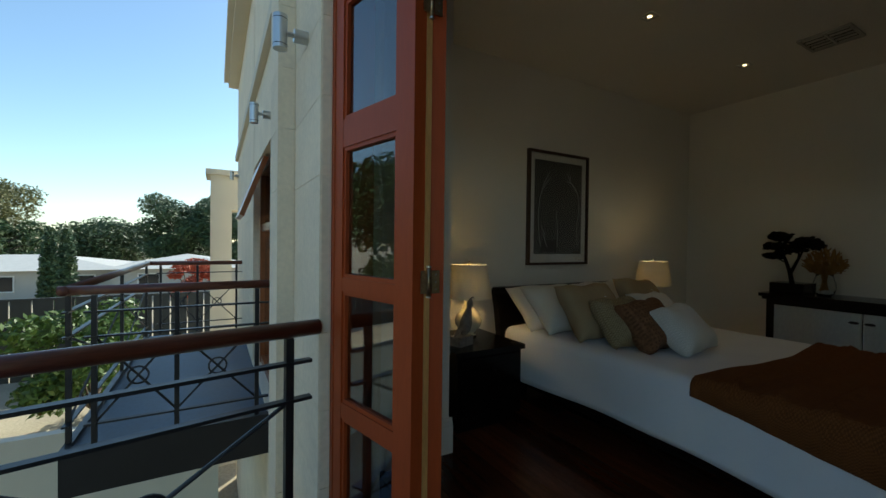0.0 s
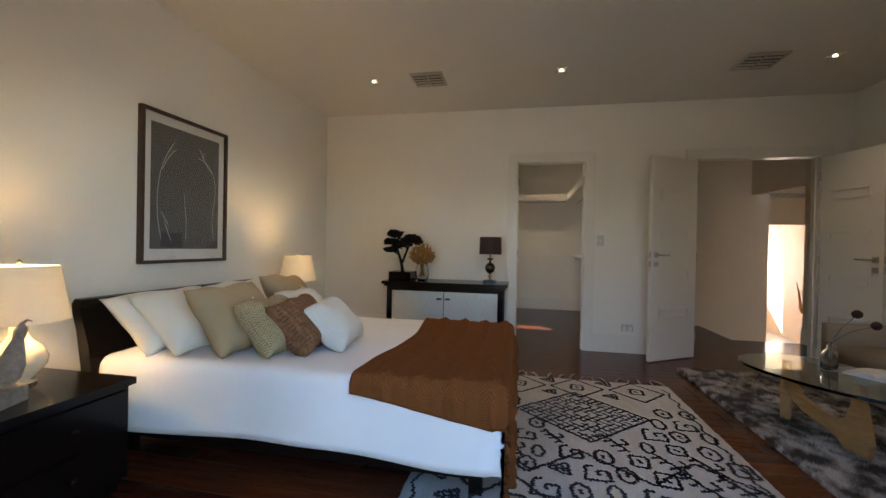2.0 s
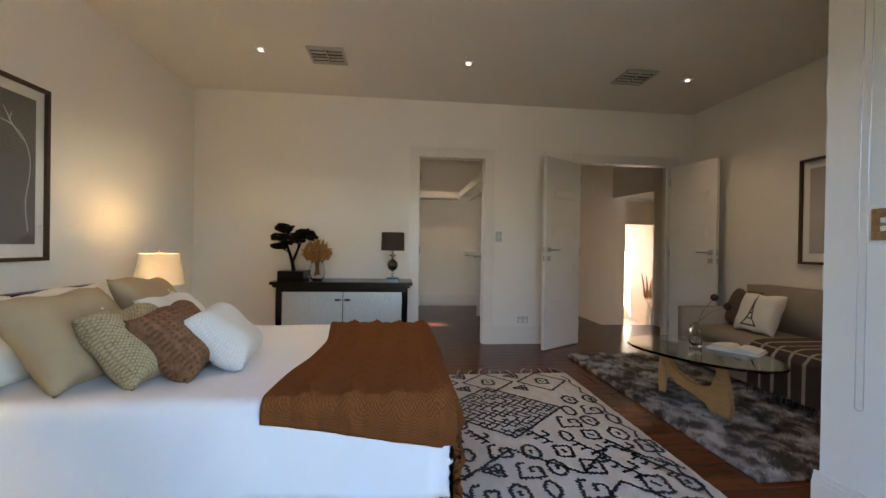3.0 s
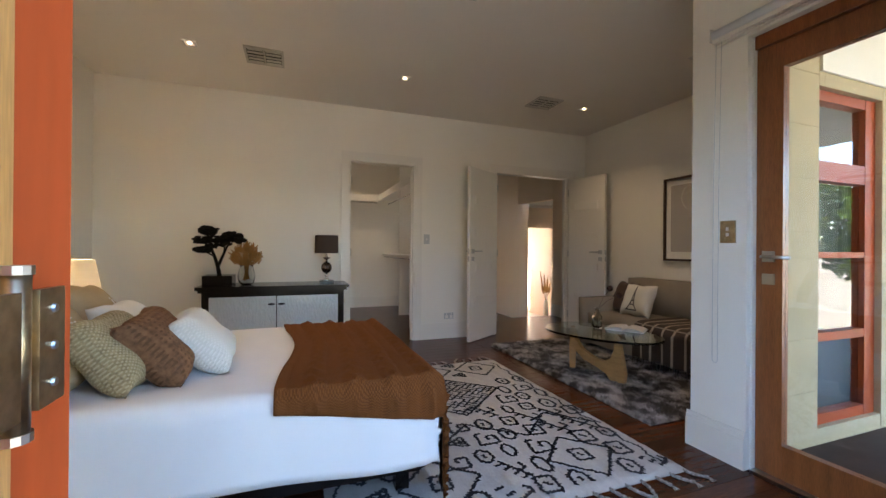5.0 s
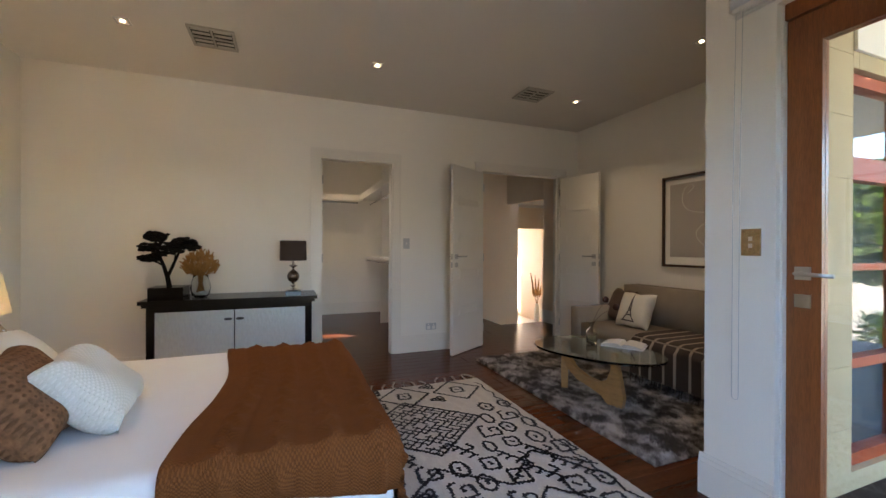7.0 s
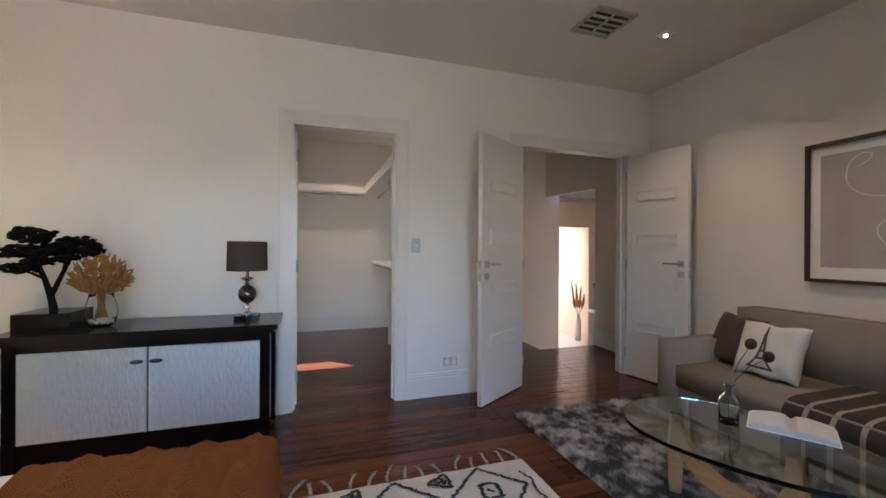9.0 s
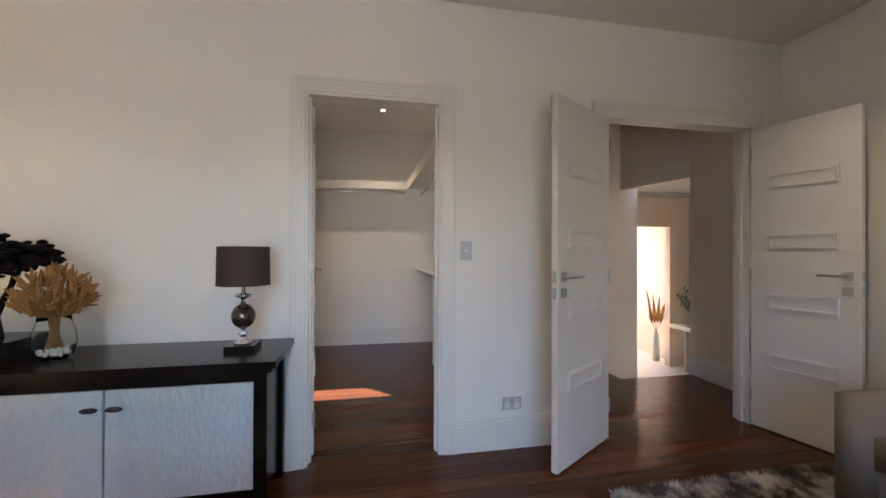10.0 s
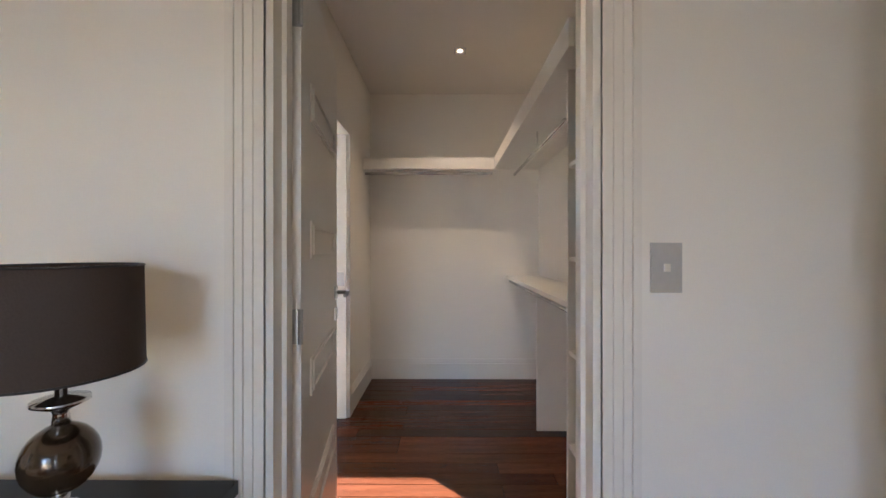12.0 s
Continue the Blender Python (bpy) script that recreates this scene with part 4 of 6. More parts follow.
picture("picture", 1.10, 0.89, pose(3.905, YS, 0.985, 0, 0, 180), ARTP, [
    [(0.22, 0.78), (0.32, 0.86), (0.25, 0.9), (0.18, 0.8), (0.2, 0.62), (0.4, 0.56), (0.7, 0.62)], [(0.5, 0.16), (0.3, 0.3), (0.34, 0.46), (0.6, 0.52), (0.84, 0.46)], [(0.36, 0.82), (0.5, 0.80), (0.8, 0.7)]],
    "walnut-framed mauve print of looping white lines above the sofa", 0.007)

# ---- sideboard ----
CRX0, CRX1, CRY0, CRY1, CRZ = 4.765, 5.188, 0.712, 1.97, 0.73
EMBOSS = mat("embossed_silver_panel", (0.66, 0.69, 0.68), 0.3, 0.25, var=0.06, scale=30, bump=0.7, bscale=40, stretch=(1, 1.6, 0.7))
next(q for q in EMBOSS.node_tree.nodes if q.type == "BUMP").inputs["Distance"].default_value = 0.008
cr = thing("sideboard", "black lacquered sideboard with embossed silver doors", "sideboard")
part("top", bx(CRX0 - 0.05, CRX1, CRY0 - 0.045, CRY1 + 0.045, CRZ - 0.03, CRZ), EBONY, cr, bevel=0.006)
part("cornice", bx(CRX0 - 0.03, CRX1 - 0.005, CRY0 - 0.025, CRY1 + 0.025, CRZ - 0.055, CRZ - 0.03), EBONY, cr, bevel=0.008)
part("body", bx(CRX0 + 0.022, CRX1 - 0.01, CRY0 + 0.02, CRY1 - 0.02, 0.08, CRZ - 0.055), EBONY, cr)
for y in (CRY0, CRY1 - 0.055):
    part("corner_post", bx(CRX0, CRX0 + 0.055, y, y + 0.055, 0.0, CRZ - 0.055), EBONY, cr, bevel=0.006)
    part("back_post", bx(CRX1 - 0.055, CRX1, y, y + 0.055, 0.0, CRZ - 0.055), EBONY, cr, bevel=0.004)
part("top_rail", bx(CRX0 + 0.006, CRX0 + 0.022, CRY0 + 0.055, CRY1 - 0.055, 0.632, CRZ - 0.055), EBONY, cr)
part("plinth", bx(CRX0 + 0.004, CRX0 + 0.022, CRY0 + 0.055, CRY1 - 0.055, 0.05, 0.155), EBONY, cr, bevel=0.003)
mid = (CRY0 + CRY1) / 2
for y0, y1, hy in ((CRY0 + 0.058, mid - 0.0045, mid - 0.045), (mid + 0.0045, CRY1 - 0.058, mid + 0.045)):
    p = part("cabinet_door", bx(CRX0 + 0.004, CRX0 + 0.021, y0, y1, 0.16, 0.628), EMBOSS, cr, "embossed silver-grey leaf-pattern panel", bevel=0.003)
    bm = bmesh.new()
    tube(bm, [(CRX0 + 0.004, hy, 0.555), (CRX0 - 0.012, hy, 0.555)], 0.005, 8)
    lathe(bm, [(0.006, -0.030), (0.011, -0.014), (0.011, 0.014), (0.006, 0.030)], 10, pose(CRX0 - 0.014, hy, 0.555, 90, 0, 0))
    part("handle", bm, BLACK, p, smooth=True)

# lamp with smoked ball
lp = thing("table_lamp", "unlit lamp with dark drum shade and smoked glass ball", "lamp", pose(4.98, 0.868, CRZ) @ Matrix.Diagonal((1.13, 1.13, 1.235, 1)))
part("base", bx(-0.060, 0.060, -0.060, 0.060, 0, 0.022), mat("dark_glass_block", (0.010, 0.010, 0.011), 0.08, var=0.1), lp, bevel=0.003)
bm = bmesh.new()
lathe(bm, [(0.038, 0.022), (0.034, 0.030), (0.014, 0.040), (0.010, 0.052), (0.024, 0.060), (0.010, 0.068), (0.012, 0.082)], 24)
part("lower_stem", bm, CHROME, lp, smooth=True)
bm = bmesh.new()
lathe(bm, [(0.012, 0.176), (0.010, 0.192), (0.013, 0.198), (0.036, 0.208), (0.036, 0.213), (0.008, 0.218), (0.006, 0.26)], 24)
part("stem", bm, CHROME, lp, smooth=True)
bm = bmesh.new()
lathe(bm, [(0.010, 0.080)] + [(0.049 * math.sin(a), 0.129 - 0.049 * math.cos(a)) for a in [k * math.pi / 14 for k in range(2, 13)]] + [(0.010, 0.178)], 32)
SMOKE = mat("smoked_glass", (0.085, 0.055, 0.032), 0.16, 0.6, var=0.15, scale=14, coat=0.7)
part("ball", bm, SMOKE, lp, "smoked bronze glass ball", smooth=True)
bm = bmesh.new()
lathe(bm, [(0.106, 0.252), (0.103, 0.40)], 48, caps=False)
lathe(bm, [(0.104, 0.253), (0.101, 0.399)], 48, caps=False)
part("shade", bm, mat("taupe_shade", (0.055, 0.038, 0.030), 0.85, var=0.1, scale=40, bump=0.2, bscale=300), lp, "taupe fabric drum shade", smooth=True)
for z in (0.252, 0.40):
    bm = bmesh.new()
    rr = 0.106 if z < 0.3 else 0.103
    tube(bm, [(rr * math.cos(k * math.pi / 16), rr * math.sin(k * math.pi / 16), z) for k in range(33)], 0.0018, 6)
    part("rim", bm, BLACK, lp)
# bonsai silhouette ornament
bo = thing("bonsai_tree", "black artificial bonsai in a black square pot", "plant", pose(4.98, 1.86, CRZ) @ Matrix.Scale(1.25, 4))
DARKLEAF = mat("black_foliage", (0.008, 0.0065, 0.005), 0.7, var=0.4, scale=30, spec=0.1)
bm = bmesh.new()
box(bm, -0.10, 0.10, -0.10, 0.10, 0, 0.075)
part("pot", bm, EBONY, bo, bevel=0.004)
bm = bmesh.new()
tube(bm, [(0, 0.0, 0.07), (0, 0.012, 0.14), (0, 0.035, 0.22), (0, 0.07, 0.32), (0, 0.09, 0.41)], 0.017, 8, 0.005)
tube(bm, [(0, 0.012, 0.14), (0, -0.02, 0.22), (0.01, -0.05, 0.30), (0, -0.085, 0.365)], 0.012, 8, 0.005)
tube(bm, [(0, 0.035, 0.22), (0, 0.08, 0.245), (0, 0.12, 0.26)], 0.007, 6, 0.003)
tube(bm, [(0, 0.055, 0.28), (0, 0.09, 0.31), (0, 0.12, 0.335)], 0.007, 6, 0.003)
tube(bm, [(0, -0.03, 0.24), (0.02, -0.03, 0.30), (0, -0.03, 0.325)], 0.007, 6, 0.003)
tube(bm, [(0, -0.08, 0.33), (0.0, -0.10, 0.335), (0, -0.135, 0.34)], 0.006, 6, 0.003)
part("trunk", bm, DARKLEAF, bo)
r = random.Random(21)
bm = bmesh.new()
for cy, cz, sy, sz, cnt in ((0.075, 0.415, 0.06, 0.032, 90), (0.125, 0.345, 0.055, 0.028, 70), (0.12, 0.27, 0.05, 0.022, 55), (-0.085, 0.375, 0.07, 0.035, 100), (-0.02, 0.325, 0.05, 0.028, 60), (0.045, 0.355, 0.05, 0.026, 55), (-0.135, 0.345, 0.04, 0.024, 45), (0.05, 0.30, 0.035, 0.018, 30)):
    for _ in range(cnt):
        a, q = r.random() * 6.28, math.sqrt(r.random())
        c = Vector((r.uniform(-0.06, 0.06), cy + sy * q * math.cos(a), cz + sz * q * math.sin(a)))
        s = r.uniform(0.009, 0.018)
        bmesh.ops.create_icosphere(bm, subdivisions=1, radius=s, matrix=Matrix.Translation(c) @ Matrix.Diagonal((1, 1.3, 0.7, 1)))
part("foliage", bm, DARKLEAF, bo)
# vase of dried flowers
va = thing("flower_vase", "round clear glass vase of dried golden grass heads", "vase", pose(4.93, 1.62, CRZ) @ Matrix.Scale(1.18, 4))
bm = bmesh.new()
lathe(bm, [(0.035, 0), (0.055, 0.015), (0.066, 0.06), (0.062, 0.10), (0.05, 0.14), (0.048, 0.16), (0.046, 0.16), (0.048, 0.138), (0.059, 0.10), (0.063, 0.06), (0.052, 0.02), (0.03, 0.008)], 28)
part("vase", bm, GLASS, va, smooth=True)
bm = bmesh.new()
for _ in range(40):
    a, q = r.random() * 6.28, 0.045 * math.sqrt(r.random())
    bmesh.ops.create_icosphere(bm, subdivisions=1, radius=r.uniform(0.006, 0.011), matrix=Matrix.Translation((q * math.cos(a), q * math.sin(a), 0.018 + r.random() * 0.025)))
part("pebbles", bm, MATB, va, "white pebbles")["kind"] = "stuff"
STRAW = mat("dried_gold", (0.36, 0.19, 0.055), 0.9, var=0.3, scale=40, bump=0.5, bscale=120)
bs, bh = bmesh.new(), bmesh.new()
for _ in range(190):
    a, el = r.random() * 6.28, math.asin(r.uniform(-0.4, 1.0))
    q = r.uniform(0.75, 1.0)
    tip = Vector((0.122 * q * math.cos(el) * math.cos(a), 0.122 * q * math.cos(el) * math.sin(a), 0.23 + 0.115 * q * math.sin(el)))
    foot = Vector((0.03 * math.cos(a + 2), 0.03 * math.sin(a + 2), 0.03))
    tube(bs, [foot, Vector((0.02 * math.cos(a), 0.02 * math.sin(a), 0.15)), tip * 0.94], 0.0013, 4)
    d = ((tip - Vector((0, 0, 0.12))).normalized() + Vector((r.uniform(-1, 1), r.uniform(-1, 1), r.uniform(-1, 1))) * 0.55).normalized()
    tube(bh, [tip - d * 0.026, tip - d * 0.012, tip + d * 0.004, tip + d * 0.02], 0.0075, 6, 0.003)
part("dried_stalk", bs, STRAW, va)["kind"] = "stuff"
part("dried_bloom", bh, STRAW, va)["kind"] = "stuff"

# ---- rugs ----
def rug_sheet(bm, x0, x1, y0, y1, z, amp, n=0.03, seed=1):
    r = random.Random(seed)
    nx, ny = int((x1 - x0) / n), int((y1 - y0) / n)
    rows = []
    for i in range(nx + 1):
        row = []
        for j in range(ny + 1):
            e = i in (0, nx) or j in (0, ny)
            row.append(bm.verts.new((x0 + (x1 - x0) * i / nx + r.uniform(-1, 1) * 0.004, y0 + (y1 - y0) * j / ny + r.uniform(-1, 1) * 0.004, z * 0.35 if e else z + r.uniform(-amp, amp))))
        rows.append(row)
    for a, b in zip(rows, rows[1:]):
        for j in range(ny):
            bm.faces.new((a[j], a[j + 1], b[j + 1], b[j]))
    lo = [bm.verts.new((v.co.x, v.co.y, 0.001)) for v in (rows[0][0], rows[-1][0], rows[-1][-1], rows[0][-1])]
    bm.faces.new(lo)


WOOL = mat("fringe_wool", (0.26, 0.24, 0.21), 0.95, var=0.9, scale=120)
rg = thing("rug", "cream wool rug with black tribal diamond pattern and fringe", "rug")
bm = bmesh.new()
rug_sheet(bm, 2.06, 4.14, -0.655, 1.05, 0.016, 0.002)
BERBER = mat("berber_wool", (0.50, 0.475, 0.435), 0.95, var=0.12, scale=14, bump=0.9, bscale=110, stretch=(0.5, 1.6, 1))
part("woven_surface", bm, BERBER, rg, smooth=True)
YARN = mat("black_yarn", (0.022, 0.024, 0.030), 0.95, var=0.4, scale=60)
rr2 = random.Random(15)
rv, rf = [], []


def ribbon(x0, y0, x1, y1, w=0.011):
    """A knotted line of dark yarn with a ragged edge."""
    d = Vector((x1 - x0, y1 - y0, 0))
    k = max(2, int(d.length / 0.009))
    nrm = Vector((-d.y, d.x, 0)).normalized()
    last = None
    for a in range(k + 1):
        c = Vector((2.06 + x0, -0.655 + y0, 0.0205)) + d * (a / k) + nrm * rr2.uniform(-0.006, 0.006)
        h = w * (rr2.uniform(0.75, 1.35) if a % 2 else rr2.uniform(0.3, 0.7))
        pair = (len(rv), len(rv) + 1)
        rv.extend([tuple(c - nrm * h), tuple(c + nrm * h)])
        if last:
            rf.append((last[0], pair[0], pair[1], last[1]))
        last = pair


def loop(pts, w=0.0125):
    for (a, b), (c, d) in zip(pts, pts[1:] + pts[:1]):
        if min(a, b, c, d) > 0.02 and max(a, c) < 2.06 and max(b, d) < 1.68:
            ribbon(a, b, c, d, w)


def path_of(pts, w=0.0125):
    for (a, b), (c, d) in zip(pts, pts[1:]):
        if min(a, b, c, d) > 0.02 and max(a, c) < 2.06 and max(b, d) < 1.68:
            ribbon(a, b, c, d, w)


def motif(kind, x, y, s):
    if kind == "hex":
        loop([(x + s * math.cos(q) * 1.15, y + s * 0.75 * math.sin(q)) for q in [m * math.pi / 3 for m in range(6)]])
        ribbon(x - 0.02, y, x + 0.02, y, 0.012)
    elif kind == "oval":
        loop([(x + s * 1.1 * math.cos(q), y + s * 0.55 * math.sin(q)) for q in [m * math.pi / 4 for m in range(8)]])
    elif kind == "tri":
        loop([(x - s, y - s * 0.8), (x + s, y - s * 0.8), (x, y + s)])
        path_of([(x - s * 0.5, y - s * 0.3), (x + s * 0.5, y - s * 0.3)])
        path_of([(x, y - s * 0.7), (x, y + s * 0.4)])
    elif kind == "fret":
        path_of([(x - s, y + s), (x - s, y - s), (x + s * 0.4, y - s), (x + s * 0.4, y - s * 0.2), (x - s * 0.3, y - s * 0.2)])
        path_of([(x - s, y + s * 0.9), (x + s, y + s * 0.6), (x + s, y)])
    elif kind == "comb":
        path_of([(x - s * 1.4, y - s), (x + s * 1.4, y + s * 0.7)])
        for e in (-1.1, -0.4, 0.3, 1.0):
            path_of([(x + s * e, y - s * 0.15 + 0.6 * s * e), (x + s * (e - 0.35), y + s * 0.55 + 0.6 * s * e)])
        path_of([(x - s * 0.4, y - s * 0.4), (x - s * 0.1, y - s * 1.2), (x + s * 0.7, y - s * 0.8)])
    elif kind == "box":
        loop([(x - s, y - s * 0.6), (x + s * 0.8, y - s * 0.8), (x + s, y + s * 0.6), (x - s * 0.8, y + s * 0.8)])
        ribbon(x - s * 0.3, y - s * 0.2, x + s * 0.3, y + s * 0.2, 0.011)


def diamond_in(x, y, c):
    return abs(x - c[0]) / c[2] + abs(y - c[1]) / c[3] < 1


dense = (1.32, 0.78, 0.40, 0.42)
loop([(dense[0] - dense[2], dense[1]), (dense[0], dense[1] - dense[3]), (dense[0] + dense[2], dense[1]), (dense[0], dense[1] + dense[3])], 0.012)
for m in range(-6, 7):
    f0 = m / 7
    for sx in (-1, 1):
        ax, ay = dense[0] + dense[2] * (f0 - 1) / 2 * sx, dense[1] + dense[3] * (f0 + 1) / 2
        bx2, by2 = dense[0] + dense[2] * (f0 + 1) / 2 * sx, dense[1] + dense[3] * (f0 - 1) / 2
        steps = 9
        for e in range(steps):
            if (e + m) % 4:
                ribbon(ax + (bx2 - ax) * e / steps, ay + (by2 - ay) * e / steps, ax + (bx2 - ax) * (e + 1) / steps, ay + (by2 - ay) * (e + 1) / steps, 0.009)
for cx, cy in ((1.84, 0.30), (1.84, 0.74), (1.84, 1.18), (1.84, 1.58), (0.28, 0.42), (0.28, 1.2)):
    loop([(cx - 0.21, cy), (cx, cy - 0.20), (cx + 0.20, cy), (cx, cy + 0.20)], 0.012)
    motif("box", cx, cy, 0.06)
for cy in (0.52, 0.96, 1.38):
    motif("tri", 1.98, cy, 0.06)
    motif("tri", 1.70, cy, 0.055)
kinds = ("hex", "comb", "oval", "tri", "box", "fret", "hex", "comb")
for a in range(12):
    for b in range(10):
        x, y = 0.10 + a * 0.168 + rr2.uniform(-0.015, 0.015), 0.09 + b * 0.165 + (0.08 if a % 2 else 0) + rr2.uniform(-0.015, 0.015)
        if x > 1.60 or y > 1.64 or diamond_in(x, y, (dense[0], dense[1], dense[2] + 0.08, dense[3] + 0.08)) or diamond_in(x, y, (0.28, 0.42, 0.25, 0.24)) or diamond_in(x, y, (0.28, 1.2, 0.25, 0.24)):
            continue
        motif(kinds[(a * 3 + b * 5 + rr2.randrange(2)) % 8], x, y, rr2.uniform(0.056, 0.072))
for y0 in (0.06, 1.64):
    path_of([(0.06 + k * 0.09, y0 + (0.03 if k % 2 else 0)) for k in range(22)], 0.009)
path_of([(0.55, 0.04), (0.80, 0.30), (0.55, 0.56), (0.80, 0.85), (0.56, 1.12), (0.8, 1.40), (0.62, 1.66)], 0.012)
me = bpy.data.meshes.new("woven_pattern")
me.from_pydata(rv, [], rf)
me.materials.append(YARN)
pt = new("woven_pattern", me)
pt.parent = rg
pt["kind"] = "stuff"
pt["label"] = "black knotted tribal motifs"
r = random.Random(4)
for xe, s in ((2.06, -1), (4.14, 1)):
    for k in range(19):
        y = -0.63 + k * 0.092
        if y > 1.03:
            break
        bm = bmesh.new()
        L, dyy = r.uniform(0.07, 0.13), r.uniform(-0.07, 0.07)
        for ph in (0, math.pi):
            tube(bm, [(xe + s * L * a / 8, y + dyy * (a / 8) ** 2 + 0.005 * math.sin(a * 1.6 + ph), 0.009 + 0.003 * math.cos(a * 1.6 + ph)) for a in range(9)], 0.0055, 6)
        for q in range(5):
            tube(bm, [(xe + s * L, y + dyy, 0.008), (xe + s * (L + 0.03), y + dyy + (q - 2) * 0.008, 0.003)], 0.002, 4)
        part("tassel", bm, WOOL, rg)
# pale and dark patches paint the silvery sheen of the leaning pile
SHAG = mat("taupe_shag_sheen", (0.23, 0.212, 0.20), 0.7, var=0.8, dark=(0.028, 0.022, 0.018), scale=5.5, bump=0.6, bscale=17, span=(0.44, 0.60))
rg2 = thing("shag_rug", "silvery taupe shag rug under the coffee table", "rug")
bm = bmesh.new()
rug_sheet(bm, 2.50, 4.66, -2.35, -0.90, 0.022, 0.006, 0.03, 8)
part("backing", bm, SHAG, rg2, smooth=True)
verts, faces = [], []
for k in range(42000):
    x, y = r.uniform(2.50, 4.66), r.uniform(-2.2, -0.90)
    cl = noise.noise(Vector((x * 4, y * 4, 0))) * 2.5
    h, a = r.uniform(0.018, 0.034), cl + r.uniform(-0.9, 0.9)
    dx2, dy2 = math.cos(a) * 0.022, math.sin(a) * 0.022
    wx, wy = -math.sin(a) * 0.0028, math.cos(a) * 0.0028
    i0 = len(verts)
    verts += [(x - wx, y - wy, 0.015), (x + wx, y + wy, 0.015), (x + dx2, y + dy2, 0.012 + h)]
    faces.append((i0, i0 + 1, i0 + 2))
me = bpy.data.meshes.new("shag_pile")
me.from_pydata(verts, [], faces)
me.materials.append(SHAG)
pl = new("shag_pile", me)
pl.parent = rg2
pl["kind"] = "stuff"

# ---- coffee table ----
ct = thing("coffee_table", "oval glass coffee table on a curved ash base", "coffee table", pose(3.34, -1.27, 0, 0, 0, 20))
bm = bmesh.new()
ring = []
for k in range(64):
    a = 2 * math.pi * k / 64
    ca, sa = math.cos(a), math.sin(a)
    ring.append((0.485 * math.copysign(abs(ca) ** 0.9, ca), (0.33 + 0.045 * ca) * math.copysign(abs(sa) ** 0.9, sa)))
lo = [bm.verts.new((x, y, 0.385)) for x, y in ring]
hi = [bm.verts.new((x, y, 0.403)) for x, y in ring]
bm.faces.new(lo[::-1]); bm.faces.new(hi)
for k in range(64):
    bm.faces.new((lo[k], lo[(k + 1) % 64], hi[(k + 1) % 64], hi[k]))
part("tabletop", bm, TABLEGLASS, ct, "thick greenish clear glass top")


fin = [(-0.30, 0.30), (-0.24, 0.205), (-0.12, 0.135), (0.05, 0.10), (0.16, 0.07), (0.21, 0.025), (0.36, 0.025), (0.375, 0.10), (0.345, 0.22), (0.30, 0.385), (0.255, 0.385), (0.25, 0.28), (0.21, 0.20), (0.12, 0.165), (0.0, 0.175), (-0.14, 0.22), (-0.23, 0.30), (-0.27, 0.365), (-0.30, 0.365)]
part("base_curve", slab(fin, 0.04), OAK, ct, bevel=0.008, m=pose(0.06, 0.01, 0, 0, 0, 172) @ Matrix.Diagonal((0.8, 1, 1, 1)))
part("base_leg", slab([(-0.025, 0.025), (0.025, 0.025), (0.03, 0.2), (0.02, 0.385), (-0.02, 0.385), (-0.03, 0.2)], 0.045), OAK, ct, bevel=0.008, m=pose(0.29, -0.03, 0, 0, 0, 30))
bt = thing("glass_bottle", "small clear glass bottle holding two dark dried stems", "bottle", pose(3.46, -1.33, 0.403) @ Matrix.Scale(1.12, 4))
bm = bmesh.new()
lathe(bm, [(0.034, 0), (0.036, 0.006), (0.036, 0.09), (0.03, 0.105), (0.014, 0.12), (0.014, 0.15), (0.02, 0.155), (0.011, 0.153), (0.011, 0.118), (0.027, 0.10), (0.033, 0.088), (0.033, 0.01)], 24)
part("bottle", bm, GLASS, bt, smooth=True)
bm = bmesh.new()
tube(bm, [(0, 0, 0.02), (0.0, -0.01, 0.15), (-0.01, -0.09, 0.215), (-0.02, -0.19, 0.25)], 0.0018, 5)
tube(bm, [(0, 0, 0.02), (0.0, -0.008, 0.15), (0.005, -0.06, 0.235), (0.0, -0.12, 0.30)], 0.0018, 5)
part("stems", bm, BARK, bt)
BUD = mat("dark_bud", (0.05, 0.02, 0.015), 0.8, var=0.3, scale=60)
for c in ((-0.02, -0.20, 0.255), (0.0, -0.125, 0.31)):
    bm = bmesh.new()
    bmesh.ops.create_icosphere(bm, subdivisions=2, radius=0.024, matrix=Matrix.Translation(c) @ Matrix.Diagonal((0.8, 1.1, 1.0, 1)))
    part("bud", bm, BUD, bt)
PAPER = mat("book_paper", (0.58, 0.56, 0.52), 0.9, var=0.05, scale=30)
bk = thing("open_book", "open white-paged book lying on the glass", "book", pose(3.33, -1.53, 0.403, 0, 0, 32))
for s in (-1, 1):
    bm = bmesh.new()
    prof = [(0.0, 0.012), (0.02, 0.028), (0.06, 0.030), (0.11, 0.022), (0.145, 0.014)]
    lo = [[bm.verts.new((s * x, y, 0.004)) for x, z in prof] for y in (-0.10, 0.10)]
    hi = [[bm.verts.new((s * x, y, z)) for x, z in prof] for y in (-0.10, 0.10)]
    for k in range(4):
        bm.faces.new((hi[0][k], hi[0][k + 1], hi[1][k + 1], hi[1][k]))
        bm.faces.new((lo[0][k], lo[0][k + 1], hi[0][k + 1], hi[0][k]))
        bm.faces.new((lo[1][k], lo[1][k + 1], hi[1][k + 1], hi[1][k]))
    bm.faces.new((lo[0][4], lo[1][4], hi[1][4], hi[0][4]))
    part("page_block", bm, PAPER, bk)
